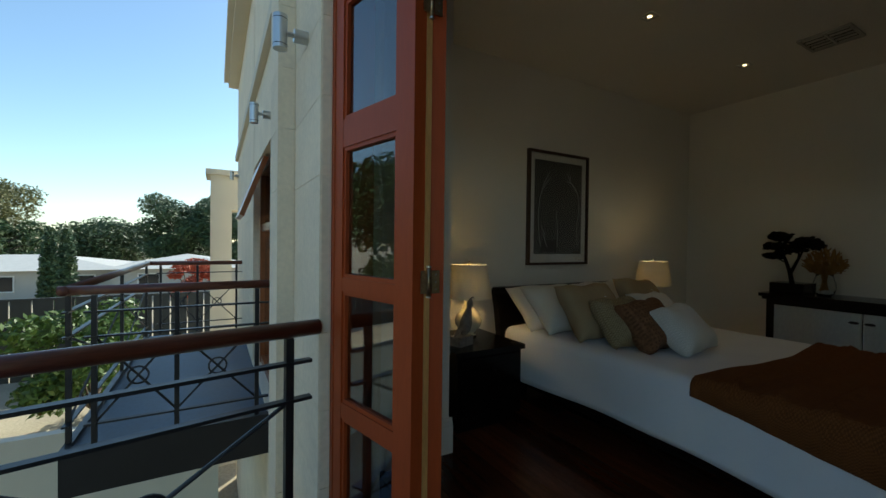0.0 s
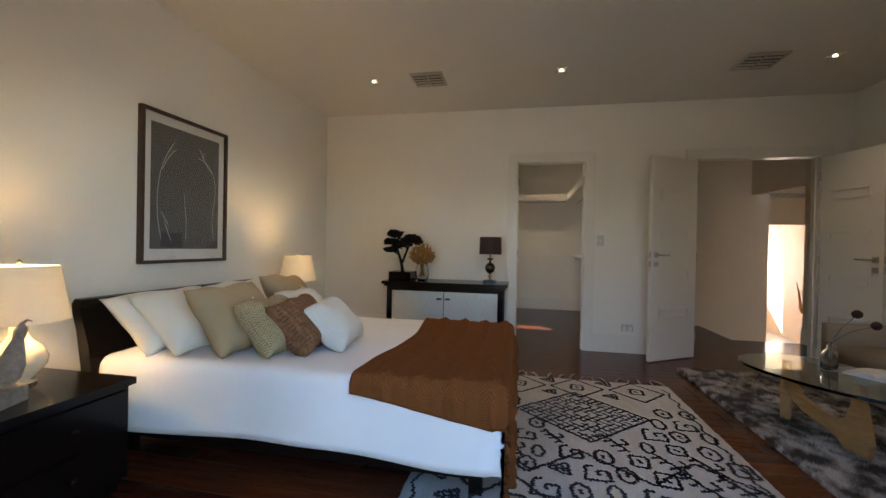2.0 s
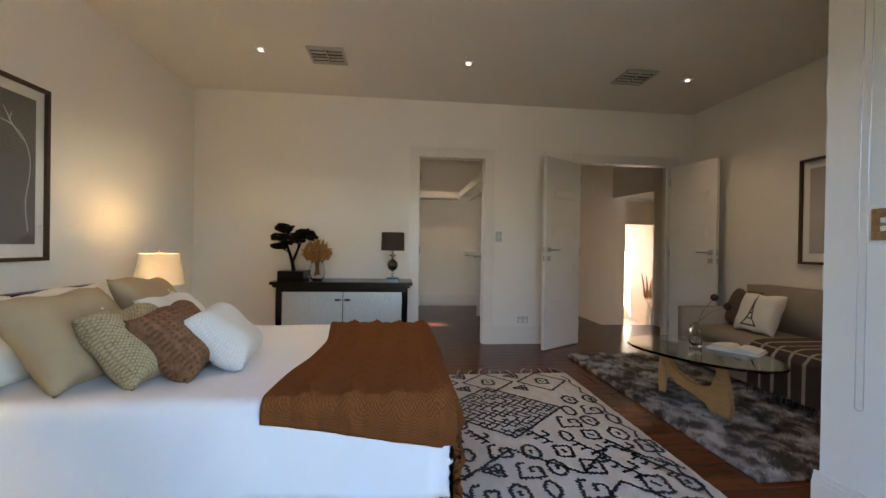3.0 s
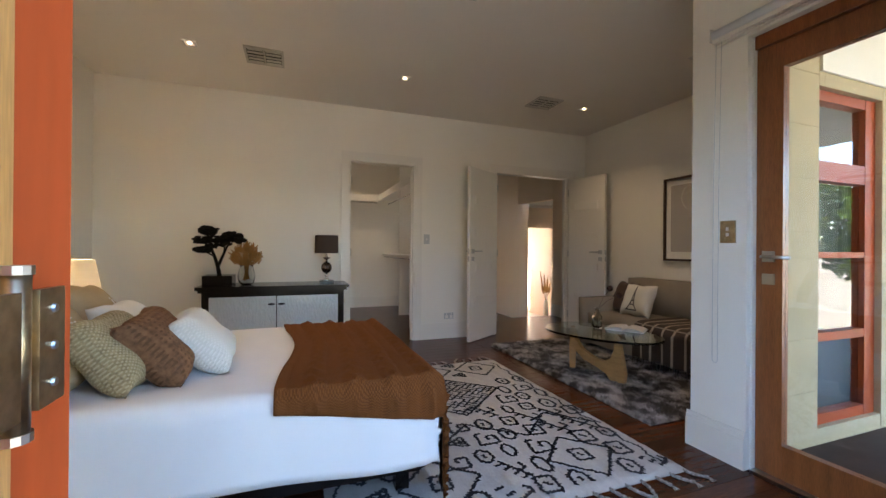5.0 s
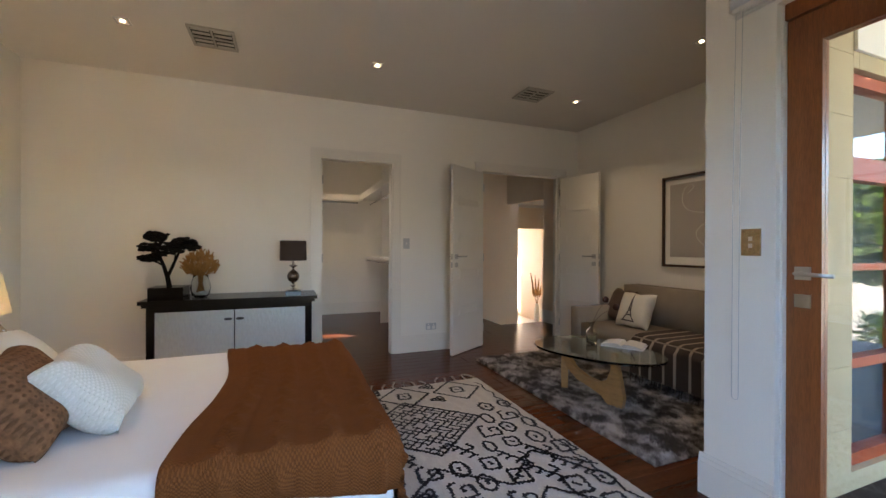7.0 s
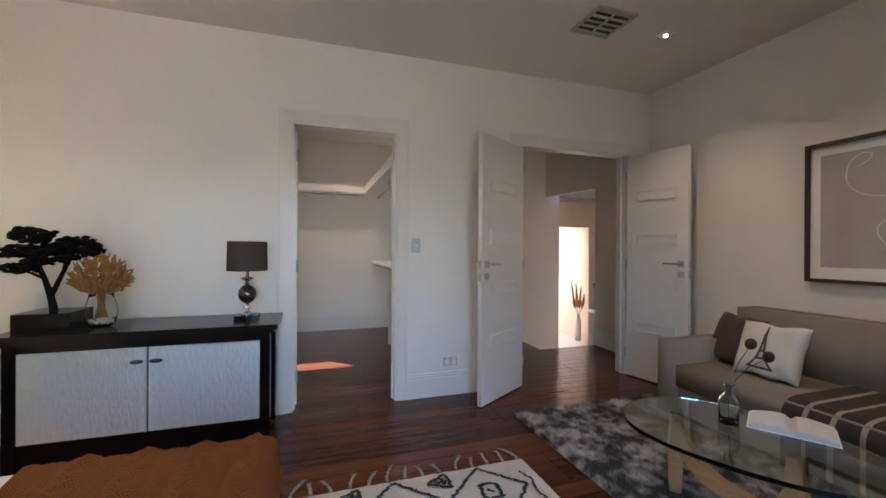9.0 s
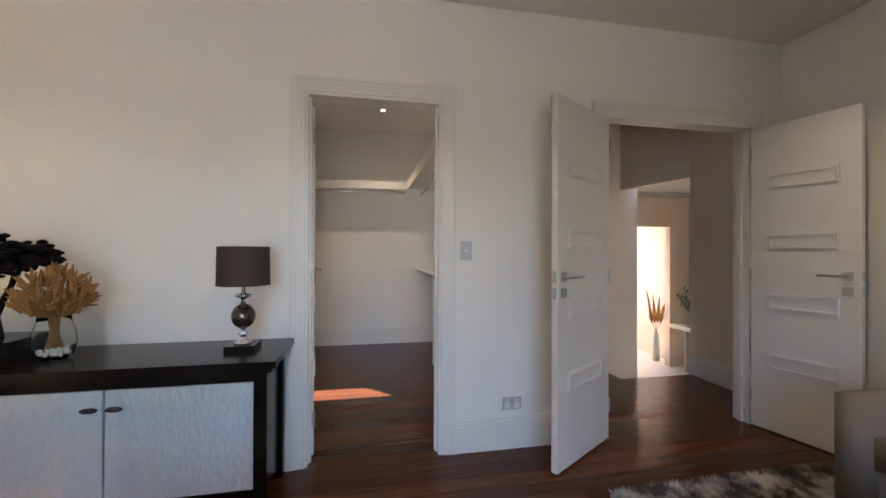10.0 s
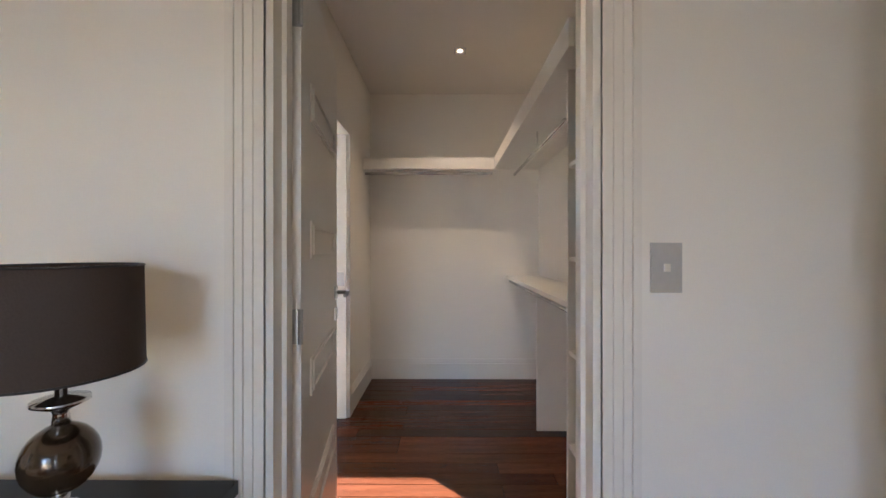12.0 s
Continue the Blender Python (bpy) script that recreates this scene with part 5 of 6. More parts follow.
part("cover", bx(-0.152, 0.152, -0.104, 0.104, 0, 0.0035), MATB, bk)

# ---- sofa ----
so = thing("sofa", "oat-coloured upholstered two-seat sofa against the wall", "sofa")
SX0, SX1, SYF, SYB = 2.70, 4.35, -1.86, -2.63
part("base", bx(SX0 + 0.14, SX1 - 0.14, SYB + 0.02, SYF - 0.03, 0.07, 0.27), SOFA, so, bevel=0.015)
part("seat_cushion", bx(SX0 + 0.145, SX1 - 0.145, SYB + 0.18, SYF, 0.272, 0.41), SOFA, so, bevel=0.04, smooth=True)
for x in (SX0, SX1 - 0.14):
    part("armrest", bx(x, x + 0.14, SYB + 0.02, SYF + 0.005, 0.06, 0.56), SOFA, so, bevel=0.045, smooth=True)
part("backrest", bx(SX0 + 0.145, SX1 - 0.145, SYB, SYB + 0.2, 0.27, 0.78), SOFA, so, bevel=0.06, smooth=True)
for x in (SX0 + 0.05, SX1 - 0.10):
    for y in (SYB + 0.06, SYF - 0.10):
        part("foot", bx(x, x + 0.05, y, y + 0.05, 0, 0.06), EBONY, so)
BROWNC = mat("brown_satin", (0.09, 0.055, 0.04), 0.5, var=0.2, scale=10, bump=0.2, bscale=200)
cushion("cushion", 0.36, 0.36, 0.13, BROWNC, pose(4.12, -2.30, 0.575, 24, 0, -12), "dark brown satin cushion on the sofa", "cushions on the sofa")
ck = thing("cushion", "white cushion printed with a grey lattice tower", "cushion", pose(3.84, -2.20, 0.57, 22, 0, 2), "cushions on the sofa")
c2 = cushion("cover", 0.37, 0.35, 0.14, LINEN, Matrix.Identity(4), "", "")
del c2["category"]
c2.parent = ck
TOWER = mat("print_grey", (0.10, 0.09, 0.09), 0.9, var=0.2, scale=60)
bm = bmesh.new()
zt = [(-0.13, 0.075), (-0.075, 0.034), (-0.03, 0.020), (0.02, 0.013), (0.07, 0.009), (0.14, 0.003)]
def on_cover(x, z):
    u, v = x / 0.185, z / 0.175
    return 0.07 * max(0, (1 - u ** 4) * (1 - v ** 4)) ** 0.55 + 0.006
for (za, wa), (zb, wb) in zip(zt, zt[1:]):
    for s in (-1, 1):
        q = [(s * wa, za), (s * wb, zb), (s * max(0, wb - 0.012), zb), (s * max(0, wa - 0.016), za)]
        bm.faces.new([bm.verts.new((x, on_cover(x, z), z)) for x, z in q])
    q = [(-wa, za), (wa, za), (wa * 0.92, za + 0.012), (-wa * 0.92, za + 0.012)]
    bm.faces.new([bm.verts.new((x, on_cover(x, z) + 0.001, z)) for x, z in q])
part("tower_print", bm, TOWER, ck, "grey printed lattice tower")

# striped throw over the sofa seat
STRIPE = mat("striped_wool", (0.045, 0.030, 0.024), 0.95, var=0.2, scale=20, bump=0.6, bscale=150)
_n, _l = STRIPE.node_tree.nodes, STRIPE.node_tree.links
_bs = STRIPE.node_tree.nodes["Principled BSDF"]
_old = _bs.inputs["Base Color"].links[0].from_socket
_co, _sp, _mu, _fr, _lt, _mx = _n.new("ShaderNodeTexCoord"), _n.new("ShaderNodeSeparateXYZ"), _n.new("ShaderNodeMath"), _n.new("ShaderNodeMath"), _n.new("ShaderNodeMath"), _n.new("ShaderNodeMix")
_mu.operation, _fr.operation, _lt.operation = "MULTIPLY", "FRACT", "LESS_THAN"
_mu.inputs[1].default_value, _lt.inputs[1].default_value = 9.0, 0.2
_mx.data_type = "RGBA"
_mx.inputs["B"].default_value = (0.34, 0.28, 0.22, 1)
_l.new(_co.outputs["Object"], _sp.inputs[0]); _l.new(_sp.outputs[0], _mu.inputs[0]); _l.new(_mu.outputs[0], _fr.inputs[0]); _l.new(_fr.outputs[0], _lt.inputs[0])
_l.new(_lt.outputs[0], _mx.inputs["Factor"]); _l.new(_old, _mx.inputs["A"]); _l.new(_mx.outputs["Result"], _bs.inputs["Base Color"])
th = thing("sofa_throw", "dark brown striped woollen throw over the sofa seat", "blanket")
bm = bmesh.new()
rows = []
for j in range(40):
    v = j / 39
    row = []
    for i in range(34):
        x = 2.90 + 0.66 * i / 33
        wv = 0.010 * math.sin(26 * x + 2 * v)
        s = v * 0.85
        if s < 0.50:
            p = (x, SYB + 0.20 + s, 0.425 + 0.004 * math.sin(20 * x))
        elif s < 0.58:
            a = (s - 0.50) / 0.08 * math.pi / 2
            p = (x, SYB + 0.70 + 0.09 * math.sin(a), 0.425 - 0.06 * (1 - math.cos(a)))
        else:
            p = (x, SYB + 0.79 + 0.012 + wv, 0.365 - (s - 0.58))
        row.append(bm.verts.new(p))
    rows.append(row)
for a, b in zip(rows, rows[1:]):
    for i in range(33):
        bm.faces.new((a[i], a[i + 1], b[i + 1], b[i]))
part("cloth", bm, STRIPE, th, smooth=True).modifiers.new("thickness", "SOLIDIFY").thickness = 0.008
r = random.Random(12)
for k in range(22):
    x = 2.91 + k * 0.03
    bm = bmesh.new()
    tube(bm, [(x, SYB + 0.803, 0.10), (x + r.uniform(-0.01, 0.01), SYB + 0.81, 0.06), (x + r.uniform(-0.02, 0.02), SYB + 0.81 + r.uniform(0, 0.02), 0.03)], 0.004, 5, 0.002)
    part("tassel", bm, WOOL if k % 4 == 0 else STRIPE, th)

# ---- ceiling fittings ----
LAMPON = emit("downlight_glow", (1.0, 0.72, 0.42), 3.5)
LAMPOFF = mat("downlight_reflector", (0.5, 0.48, 0.45), 0.15, 0.9, var=0.05)


def downlight(x, y, z, lit, watts=2.2):
    d = thing("downlight", "small square recessed downlight, " + ("lit" if lit else "dim"), "downlight", pose(x, y, z), "ceiling downlights")
    a, b = 0.045, 0.033
    for x0, x1, y0, y1 in ((-a, a, -a, -b), (-a, a, b, a), (-a, -b, -b, b), (b, a, -b, b)):
        part("bezel", bx(x0, x1, y0, y1, -0.006, 0), STEEL, d, bevel=0.001)
    bm = bmesh.new()
    lathe(bm, [(0.031, -0.001), (0.02, -0.0015)], 20)
    part("reflector", bm, LAMPOFF, d)
    bm = bmesh.new()
    lathe(bm, [(0.015, -0.004), (0.013, -0.003)], 20)
    part("lamp", bm, LAMPON, d)
    ld = bpy.data.lights.new("downlight_beam", "SPOT")
    ld.energy, ld.color, ld.spot_size, ld.spot_blend, ld.shadow_soft_size = watts, (1.0, 0.72, 0.42), radians(115), 0.9, 0.03
    lo = new("downlight_beam", ld)
    lo.matrix_world = look((x, y, z - 0.012), (x, y, 0))
    return d


for x, y in ((2.90, 1.94), (4.27, 1.97), (4.28, 0.22), (2.93, 0.14), (4.33, -1.89), (3.0, -1.93)):
    downlight(x, y, ZC, True)
downlight(7.3, 0.09, RZ, True, 2.4)


BEIGEV = mat("vent_enamel", (0.42, 0.39, 0.33), 0.5, var=0.05)


def ceiling_vent(x, y):
    v = thing("ceiling_vent", "square white four-way ceiling air vent", "vent", pose(x, y, ZC), "ceiling vents")
    a = 0.15
    part("backing", bx(-a + 0.012, a - 0.012, -a + 0.012, a - 0.012, -0.004, 0), DARKWIN, v)
    for x0, x1, y0, y1 in ((-a, a, -a, -a + 0.018), (-a, a, a - 0.018, a), (-a, -a + 0.018, -a + 0.018, a - 0.018), (a - 0.018, a, -a + 0.018, a - 0.018)):
        part("frame", bx(x0, x1, y0, y1, -0.014, 0), BEIGEV, v, bevel=0.002)
    part("divider", bx(-a + 0.018, a - 0.018, -0.006, 0.006, -0.014, -0.004), BEIGEV, v)
    part("divider", bx(-0.006, 0.006, -a + 0.018, a - 0.018, -0.0135, -0.0045), BEIGEV, v)
    for k in range(5):
        xx = -a + 0.036 + k * (2 * a - 0.072) / 4
        if abs(xx) < 0.01:
            continue
        for s in (-1, 1):
            part("slat", bx(-0.009, 0.009, -0.058, 0.058, -0.0008, 0.0008), BEIGEV, v, m=pose(xx, s * 0.069, -0.0085, 0, 35, 0))
    return v


ceiling_vent(4.295, 1.43)
ceiling_vent(4.335, -1.36)

# ---- robe fittings ----
rs = thing("robe_shelf", "white painted high shelf round the robe", "shelf")
part("shelf_board", bx(BX + 0.35, RX1, RY0, -0.25, 2.02, 2.05), TRIM, rs)
part("shelf_board", bx(7.83, RX1, -0.25, RY1, 2.02, 2.05), TRIM, rs)
part("fascia", bx(7.81, 7.83, -0.23, RY1, 1.96, 2.06), TRIM, rs, bevel=0.003)
part("fascia", bx(BX + 0.35, 7.83, -0.25, -0.23, 1.96, 2.06), TRIM, rs, bevel=0.003)
for pts in ([(7.90, -0.22, 1.935), (7.90, RY1, 1.935)], [(6.3, -0.40, 1.90), (7.75, -0.40, 1.90)]):
    bm = bmesh.new()
    tube(bm, pts, 0.012, 12)
    part("hanging_rail", bm, CHROME, rs, "chrome hanging rail", smooth=True)
bm = bmesh.new()
tube(bm, [(6.9, -0.40, 1.90), (6.9, -0.40, 2.02)], 0.006, 8)
part("rail_bracket", bm, CHROME, rs)
rc = thing("robe_cabinet", "white painted robe shelf unit with lower hanging rail", "cabinet")
part("shelf_board", bx(6.02, RX1, RY0, -0.38, 0.975, 1.0), TRIM, rc, bevel=0.003)
part("side_panel", bx(7.04, 7.06, RY0, -0.43, 0, 0.975), TRIM, rc)
part("side_panel", bx(6.0, 6.02, RY0, -0.325, 0, 2.02), TRIM, rc)
part("side_panel", bx(5.66, 5.68, RY0, -0.325, 0, 2.02), TRIM, rc)
for z in (0.40, 0.8, 1.2, 1.6):
    part("shelf_board", bx(5.68, 6.0, RY0, -0.33, z, z + 0.02), TRIM, rc)
for a, b in ((6.02, 7.04), (7.06, RX1)):
    bm = bmesh.new()
    tube(bm, [(a, -0.42, 0.94), (b, -0.42, 0.94)], 0.011, 12)
    part("hanging_rail", bm, CHROME, rc, smooth=True)

# ---- gallery fittings ----
cs = thing("console_shelf", "white console shelf on slim legs along the gallery wall", "shelf")
part("shelf_board", bx(6.95, 7.955, -4.425, -4.10, 0.10, 0.157), TRIM, cs, bevel=0.004)
for x in (7.05, 7.72):
    bm = bmesh.new()
    tube(bm, [(x, -4.17, LZ), (x + 0.02, -4.17, 0.10)], 0.016, 10, 0.026)
    part("leg", bm, TRIM, cs, smooth=True)
vv = thing("flower_vase", "slender vase of dry pampas plumes on the floor", "vase", pose(8.30, -4.16, LZ) @ Matrix.Scale(1.38, 4))
bm = bmesh.new()
lathe(bm, [(0.035, 0), (0.042, 0.06), (0.035, 0.25), (0.022, 0.32)], 18)
part("vase", bm, LINEN, vv, smooth=True)
r = random.Random(3)
for k in range(4):
    bm = bmesh.new()
    tube(bm, [(0, 0, 0.3), (0.02 * (k - 1.5), 0.02 * (k - 1.5), 0.45)], 0.003, 5)
    q = k - 1.5
    tube(bm, [(0.02 * q, 0.02 * q, 0.42), (0.024 * q, 0.024 * q, 0.48)], 0.005, 8, 0.022)
    tube(bm, [(0.024 * q, 0.024 * q, 0.48), (0.035 * q, 0.035 * q, 0.60 + 0.02 * k), (0.05 * q, 0.045 * q, 0.68 + 0.04 * k)], 0.022, 8, 0.003)
    part("plume", bm, STRAW, vv)
ov = thing("flower_vase", "glass vase of dark leafy olive sprigs on the bench", "vase", pose(7.70, -4.25, 0.157) @ Matrix.Scale(1.45, 4))
bm = bmesh.new()
lathe(bm, [(0.028, 0), (0.033, 0.05), (0.02, 0.10), (0.024, 0.12)], 18)
part("vase", bm, GLASS, ov, smooth=True)
bm, bl2 = bmesh.new(), bmesh.new()
for k in range(9):
    a, q = r.random() * 6.28, r.uniform(0.08, 0.2)
    tip = Vector((q * math.cos(a), q * math.sin(a), r.uniform(0.22, 0.42)))
    tube(bm, [(0, 0, 0.03), (0, 0, 0.12), tip], 0.002, 4)
    for e in range(12):
        c = Vector((0, 0, 0.12)).lerp(tip, 0.3 + 0.7 * e / 11) + Vector((r.uniform(-1, 1), r.uniform(-1, 1), r.uniform(-1, 1))) * 0.02
        bmesh.ops.create_icosphere(bl2, subdivisions=1, radius=0.012, matrix=Matrix.Translation(c) @ pose(0, 0, 0, r.random() * 180, r.random() * 180, 0) @ Matrix.Diagonal((1.5, 0.8, 0.25, 1)))
part("stems", bm, BARK, ov)
part("leaves", bl2, LEAFDARK, ov)
AMBER = mat("amber_print", (0.42, 0.20, 0.06), 0.8, var=0.3, scale=8)
picture("picture", 0.85, 0.72, pose(7.90, -4.43, 0.44, 0, 0, 180), AMBER, [[(0.35, 0.25), (0.65, 0.25), (0.65, 0.75), (0.35, 0.75), (0.35, 0.25)]], "dark-framed amber print above the console shelf")
outlet(pose(8.18, -4.36, -0.23, 0, 0, 180), "grey double power outlet low on the sunny wall")

# ---- front wall fittings ----
def wall_light(x, y, z):
    w = thing("wall_light", "silver cylindrical up-and-down wall light", "wall light", pose(x, y, z), "outside wall lights")
    bm = bmesh.new()
    tube(bm, [(-0.115, 0, -0.07), (-0.115, 0, 0.07)], 0.029, 20)
    part("barrel", bm, STEEL, w, smooth=False)
    bm = bmesh.new()
    tube(bm, [(0, 0, 0), (-0.06, 0, 0)], 0.028, 20)
    tube(bm, [(-0.06, 0, 0), (-0.09, 0, 0)], 0.010, 10)
    part("bracket", bm, STEEL, w)
    for s in (-1, 1):
        bm = bmesh.new()
        tube(bm, [(-0.115, 0, s * 0.052), (-0.115, 0, s * 0.055)], 0.0295, 20)
        part("seam", bm, BLACK, w)
    return w


wall_light(0.70, 2.06, 2.02)
wall_light(0.70, 3.38, 2.05)
wall_light(0.70, 7.9, 2.25)
ow = thing("window_2", "cedar-framed neighbouring window with one sash pushed open", "window", kind="structure")
for a, b in ((3.0, 3.08), (4.82, 4.9), (3.9, 4.0)):
    part("frame", bx(0.76, 0.86, a, b, -0.12, 1.9), CEDAR, ow, bevel=0.003)
for z in (1.83, 1.25, -0.12):
    part("rail", bx(0.77, 0.85, 3.08, 4.82, z, z + 0.07), CEDAR, ow, bevel=0.003)
p = part("pane", bx(0.805, 0.811, 3.08, 4.82, -0.05, 1.83), PANE, ow)
p.visible_shadow = False
part("sash", bx(-0.02, 0.02, 0.0, 0.8, -0.55, 0), CEDAR, ow, m=pose(0.73, 4.02, 1.88, 0, 20, 0))
boxes("wall_behind_window", [(1.3, 1.4, 3.06, 8.4, -0.1, 3.6)], WALL, "plain wall inside the neighbouring room", "wall")
# far end of the front: a taller bay stepping out
boxes("wall_bay", [(0.26, 0.62, 9.0, 9.8, -3.2, 2.4), (0.62, 1.2, 9.0, 9.8, 1.75, 2.4), (0.62, 1.2, 9.0, 9.8, -3.2, 0.3)], RENDER, "cream rendered end bay of the house", "wall")
boxes("trim_bay", [(0.18, 1.2, 8.92, 9.88, 2.4, 2.5)], RENDER, "cream cornice on the end bay", "cornice", bevel=0.02)

# ---- outdoors ----
boxes("ground", [(-400, 400, -400, 400, -3.4, -3.2)], GROUND, "dry grass and garden ground", "ground")
bm = bmesh.new()
fn = thing("fence", "dark corrugated boundary fence", "fence", kind="structure")
for k in range(90):
    box(bm, -34 + k * 0.5, -34 + k * 0.5 + 0.46, 17.0, 17.05, -3.2, -0.75)
part("panel", bm, FENCE, fn)
part("cap", bx(-34, 11, 16.98, 17.08, -0.75, -0.68), FENCE, fn)
boxes("wall_garden", [(-12, 0.4, 7.1, 7.25, -3.2, -1.35)], RENDER, "pale rendered garden wall", "wall")


def house(x, y, w, d, h, roof, label):
    hs = thing("house", label, "house", pose(x, y, -3.2), "houses beyond the fence")
    part("wall", bx(-w / 2, w / 2, -d / 2, d / 2, 0, h), HOUSEW, hs)
    bm = bmesh.new()
    e = 0.6
    lo = [bm.verts.new(v) for v in ((-w / 2 - e, -d / 2 - e, h), (w / 2 + e, -d / 2 - e, h), (w / 2 + e, d / 2 + e, h), (-w / 2 - e, d / 2 + e, h))]
    k = min(w, d) / 2
    hi = [bm.verts.new((-w / 2 + k, 0, h + roof)), bm.verts.new((w / 2 - k, 0, h + roof))]
    bm.faces.new(lo[::-1])
    bm.faces.new((lo[0], lo[1], hi[1], hi[0])); bm.faces.new((lo[2], lo[3], hi[0], hi[1]))
    bm.faces.new((lo[1], lo[2], hi[1])); bm.faces.new((lo[3], lo[0], hi[0]))
    part("roof", bm, ROOFT, hs)
    n = max(2, int(w / 3.5))
    for k in range(n):
        cx = -w / 2 + (k + 0.5) * w / n
        wn2 = part("window", bx(cx - 0.7, cx + 0.7, -d / 2 - 0.05, -d / 2, h - 1.5, h - 0.35), TRIM, hs)
        part("pane", bx(cx - 0.62, cx + 0.62, -d / 2 - 0.06, -d / 2 - 0.045, h - 1.42, h - 0.43), DARKWIN, wn2)
    return hs


house(-12.5, 44, 13, 10, 2.1, 1.0, "pale-rendered house with a light hipped roof")
house(-1.8, 42, 9, 9, 2.2, 1.0, "cream house with a light hipped roof")
house(-30, 48, 14, 10, 2.2, 1.1, "pale-rendered house with a light hipped roof")


def leaves(count, size, blobs, seed):
    r = random.Random(seed)
    tot = sum(b[3] ** 2 for b in blobs)
    vs, fs = [], []
    for bx0, by0, bz0, br, fl in blobs:
        for _ in range(int(count * br * br / tot)):
            d = Vector((r.gauss(0, 1), r.gauss(0, 1), r.gauss(0, 1))).normalized() * br * (0.45 + 0.6 * r.random())
            c = Vector((bx0 + d.x, by0 + d.y, bz0 + d.z * fl))
            u = Vector((r.gauss(0, 1), r.gauss(0, 1), r.gauss(0, 0.6))).normalized()
            w = u.orthogonal().normalized()
            s = size * r.uniform(0.6, 1.3)
            i0 = len(vs)
            vs += [c - u * s, c + w * s * 0.45, c + u * s, c - w * s * 0.45]
            fs.append((i0, i0 + 1, i0 + 2, i0 + 3))
    me = bpy.data.meshes.new("crown")
    me.from_pydata([tuple(v) for v in vs], [], fs)
    return me


def tree(name, x, y, z, h, rad, material, label, seed, count=9000, size=0.22, trunk=0.25, low=0.35, flat=0.75, nb=16):
    r = random.Random(seed)
    t = thing(name, label, "tree", pose(x, y, z))
    bm = bmesh.new()
    fork = Vector((r.uniform(-0.3, 0.3), r.uniform(-0.3, 0.3), h * low))
    tube(bm, [(0, 0, 0), fork * 0.5, fork], trunk, 8, trunk * 0.6)
    blobs = []
    for k in range(nb):
        a, q = r.random() * 6.28, math.sqrt(r.random()) * rad * 0.8
        top = Vector((q * math.cos(a), q * math.sin(a), h * (low + (0.92 - low) * r.random() ** 0.7) ))
        tube(bm, [fork, fork.lerp(top, 0.5) + Vector((0, 0, 0.08 * h)), top], trunk * 0.35, 5, 0.02)
        blobs.append((top.x, top.y, top.z, rad * r.uniform(0.22, 0.42), flat))
    part("trunk", bm, BARK, t)
    me = leaves(count, size, blobs, seed + 1)
    me.materials.append(material)
    c = new("crown", me)
    c.parent = t
    return t


tree("gum_tree", -3.4, 62, -3.2, 9.6, 5.0, LEAFDARK, "tall dark-leaved gum tree behind the houses", 31, 30000, 0.2, 0.25, 0.2, 0.8, 30)
tree("gum_tree", 2.8, 58, -3.2, 9.2, 4.8, LEAFDARK, "tall dark-leaved gum tree behind the houses", 33, 30000, 0.2, 0.25, 0.2, 0.8, 30)
tree("gum_tree", -23, 66, -3.2, 11.5, 6, LEAFYEL, "sparse pale gum tree behind the roofs", 35, 14000, 0.2, 0.25, 0.25, 0.8, 26)
tree("gum_tree", -11.5, 70, -3.2, 6.2, 7, LEAFDARK, "low dark trees on the skyline", 37, 18000, 0.24, 0.25, 0.2, 0.6, 26)
tree("gum_tree", -34, 60, -3.2, 9.5, 7, LEAF, "broad green tree on the skyline", 38, 22000, 0.22, 0.25, 0.2, 0.8, 28)
tree("gum_tree", -20, 58, -3.2, 6.5, 5, LEAF, "broad green tree on the skyline", 58, 18000, 0.2, 0.25, 0.2, 0.7, 24)
tree("wattle_tree", -13.2, 22, -3.2, 6.9, 3.0, LEAFYEL, "olive-yellow leafy tree by the fence", 39, 16000, 0.13)
tree("shrub", -6.2, 11.5, -3.2, 3.1, 2.2, LEAFBRIGHT, "dense bright green garden shrub", 41, 16000, 0.08, 0.06, 0.15, 0.8, 22)
tree("shrub", -2.2, 12.5, -3.2, 2.7, 1.5, LEAFBRIGHT, "dense bright green garden shrub", 42, 9000, 0.08, 0.06, 0.15, 0.8, 16)
tree("flowering_shrub", -4.2, 8.3, -3.2, 1.5, 1.2, BLOSSOM, "low shrub with red flowers", 43, 5000, 0.05, 0.04, 0.15, 0.7, 12)
tree("flowering_shrub", -1.0, 27, -3.2, 3.9, 1.6, BLOSSOM, "shrub with orange-red flowers", 44, 4000, 0.1, 0.05, 0.3, 0.7, 10)
for x, y in ((-7.2, 28.5), (-6.6, 28.9)):
    t = thing("cypress", "slim dark pencil cypress", "tree", pose(x, y, -3.2))
    bm = bmesh.new()
    tube(bm, [(0, 0, 0), (0, 0, 4.6)], 0.08, 6, 0.02)
    part("trunk", bm, BARK, t)
    me = leaves(5000, 0.12, [(0, 0, 0.6 + 0.38 * k, 0.42 * (1 - (k / 13) ** 2.2) + 0.07, 1.0) for k in range(12)], 50 + int(x))
    me.materials.append(LEAFDARK)
    c = new("crown", me)
    c.parent = t
tree("terrace_shrub", 0.4, -9.5, -3.2, 6.5, 2.6, LEAFBRIGHT, "sunlit green tree beyond the terrace", 61, 12000, 0.12)
tree("garden_tree", -9.0, -3.0, -3.2, 8.0, 3.5, LEAFDARK, "green garden tree west of the terrace", 63, 9000, 0.16)
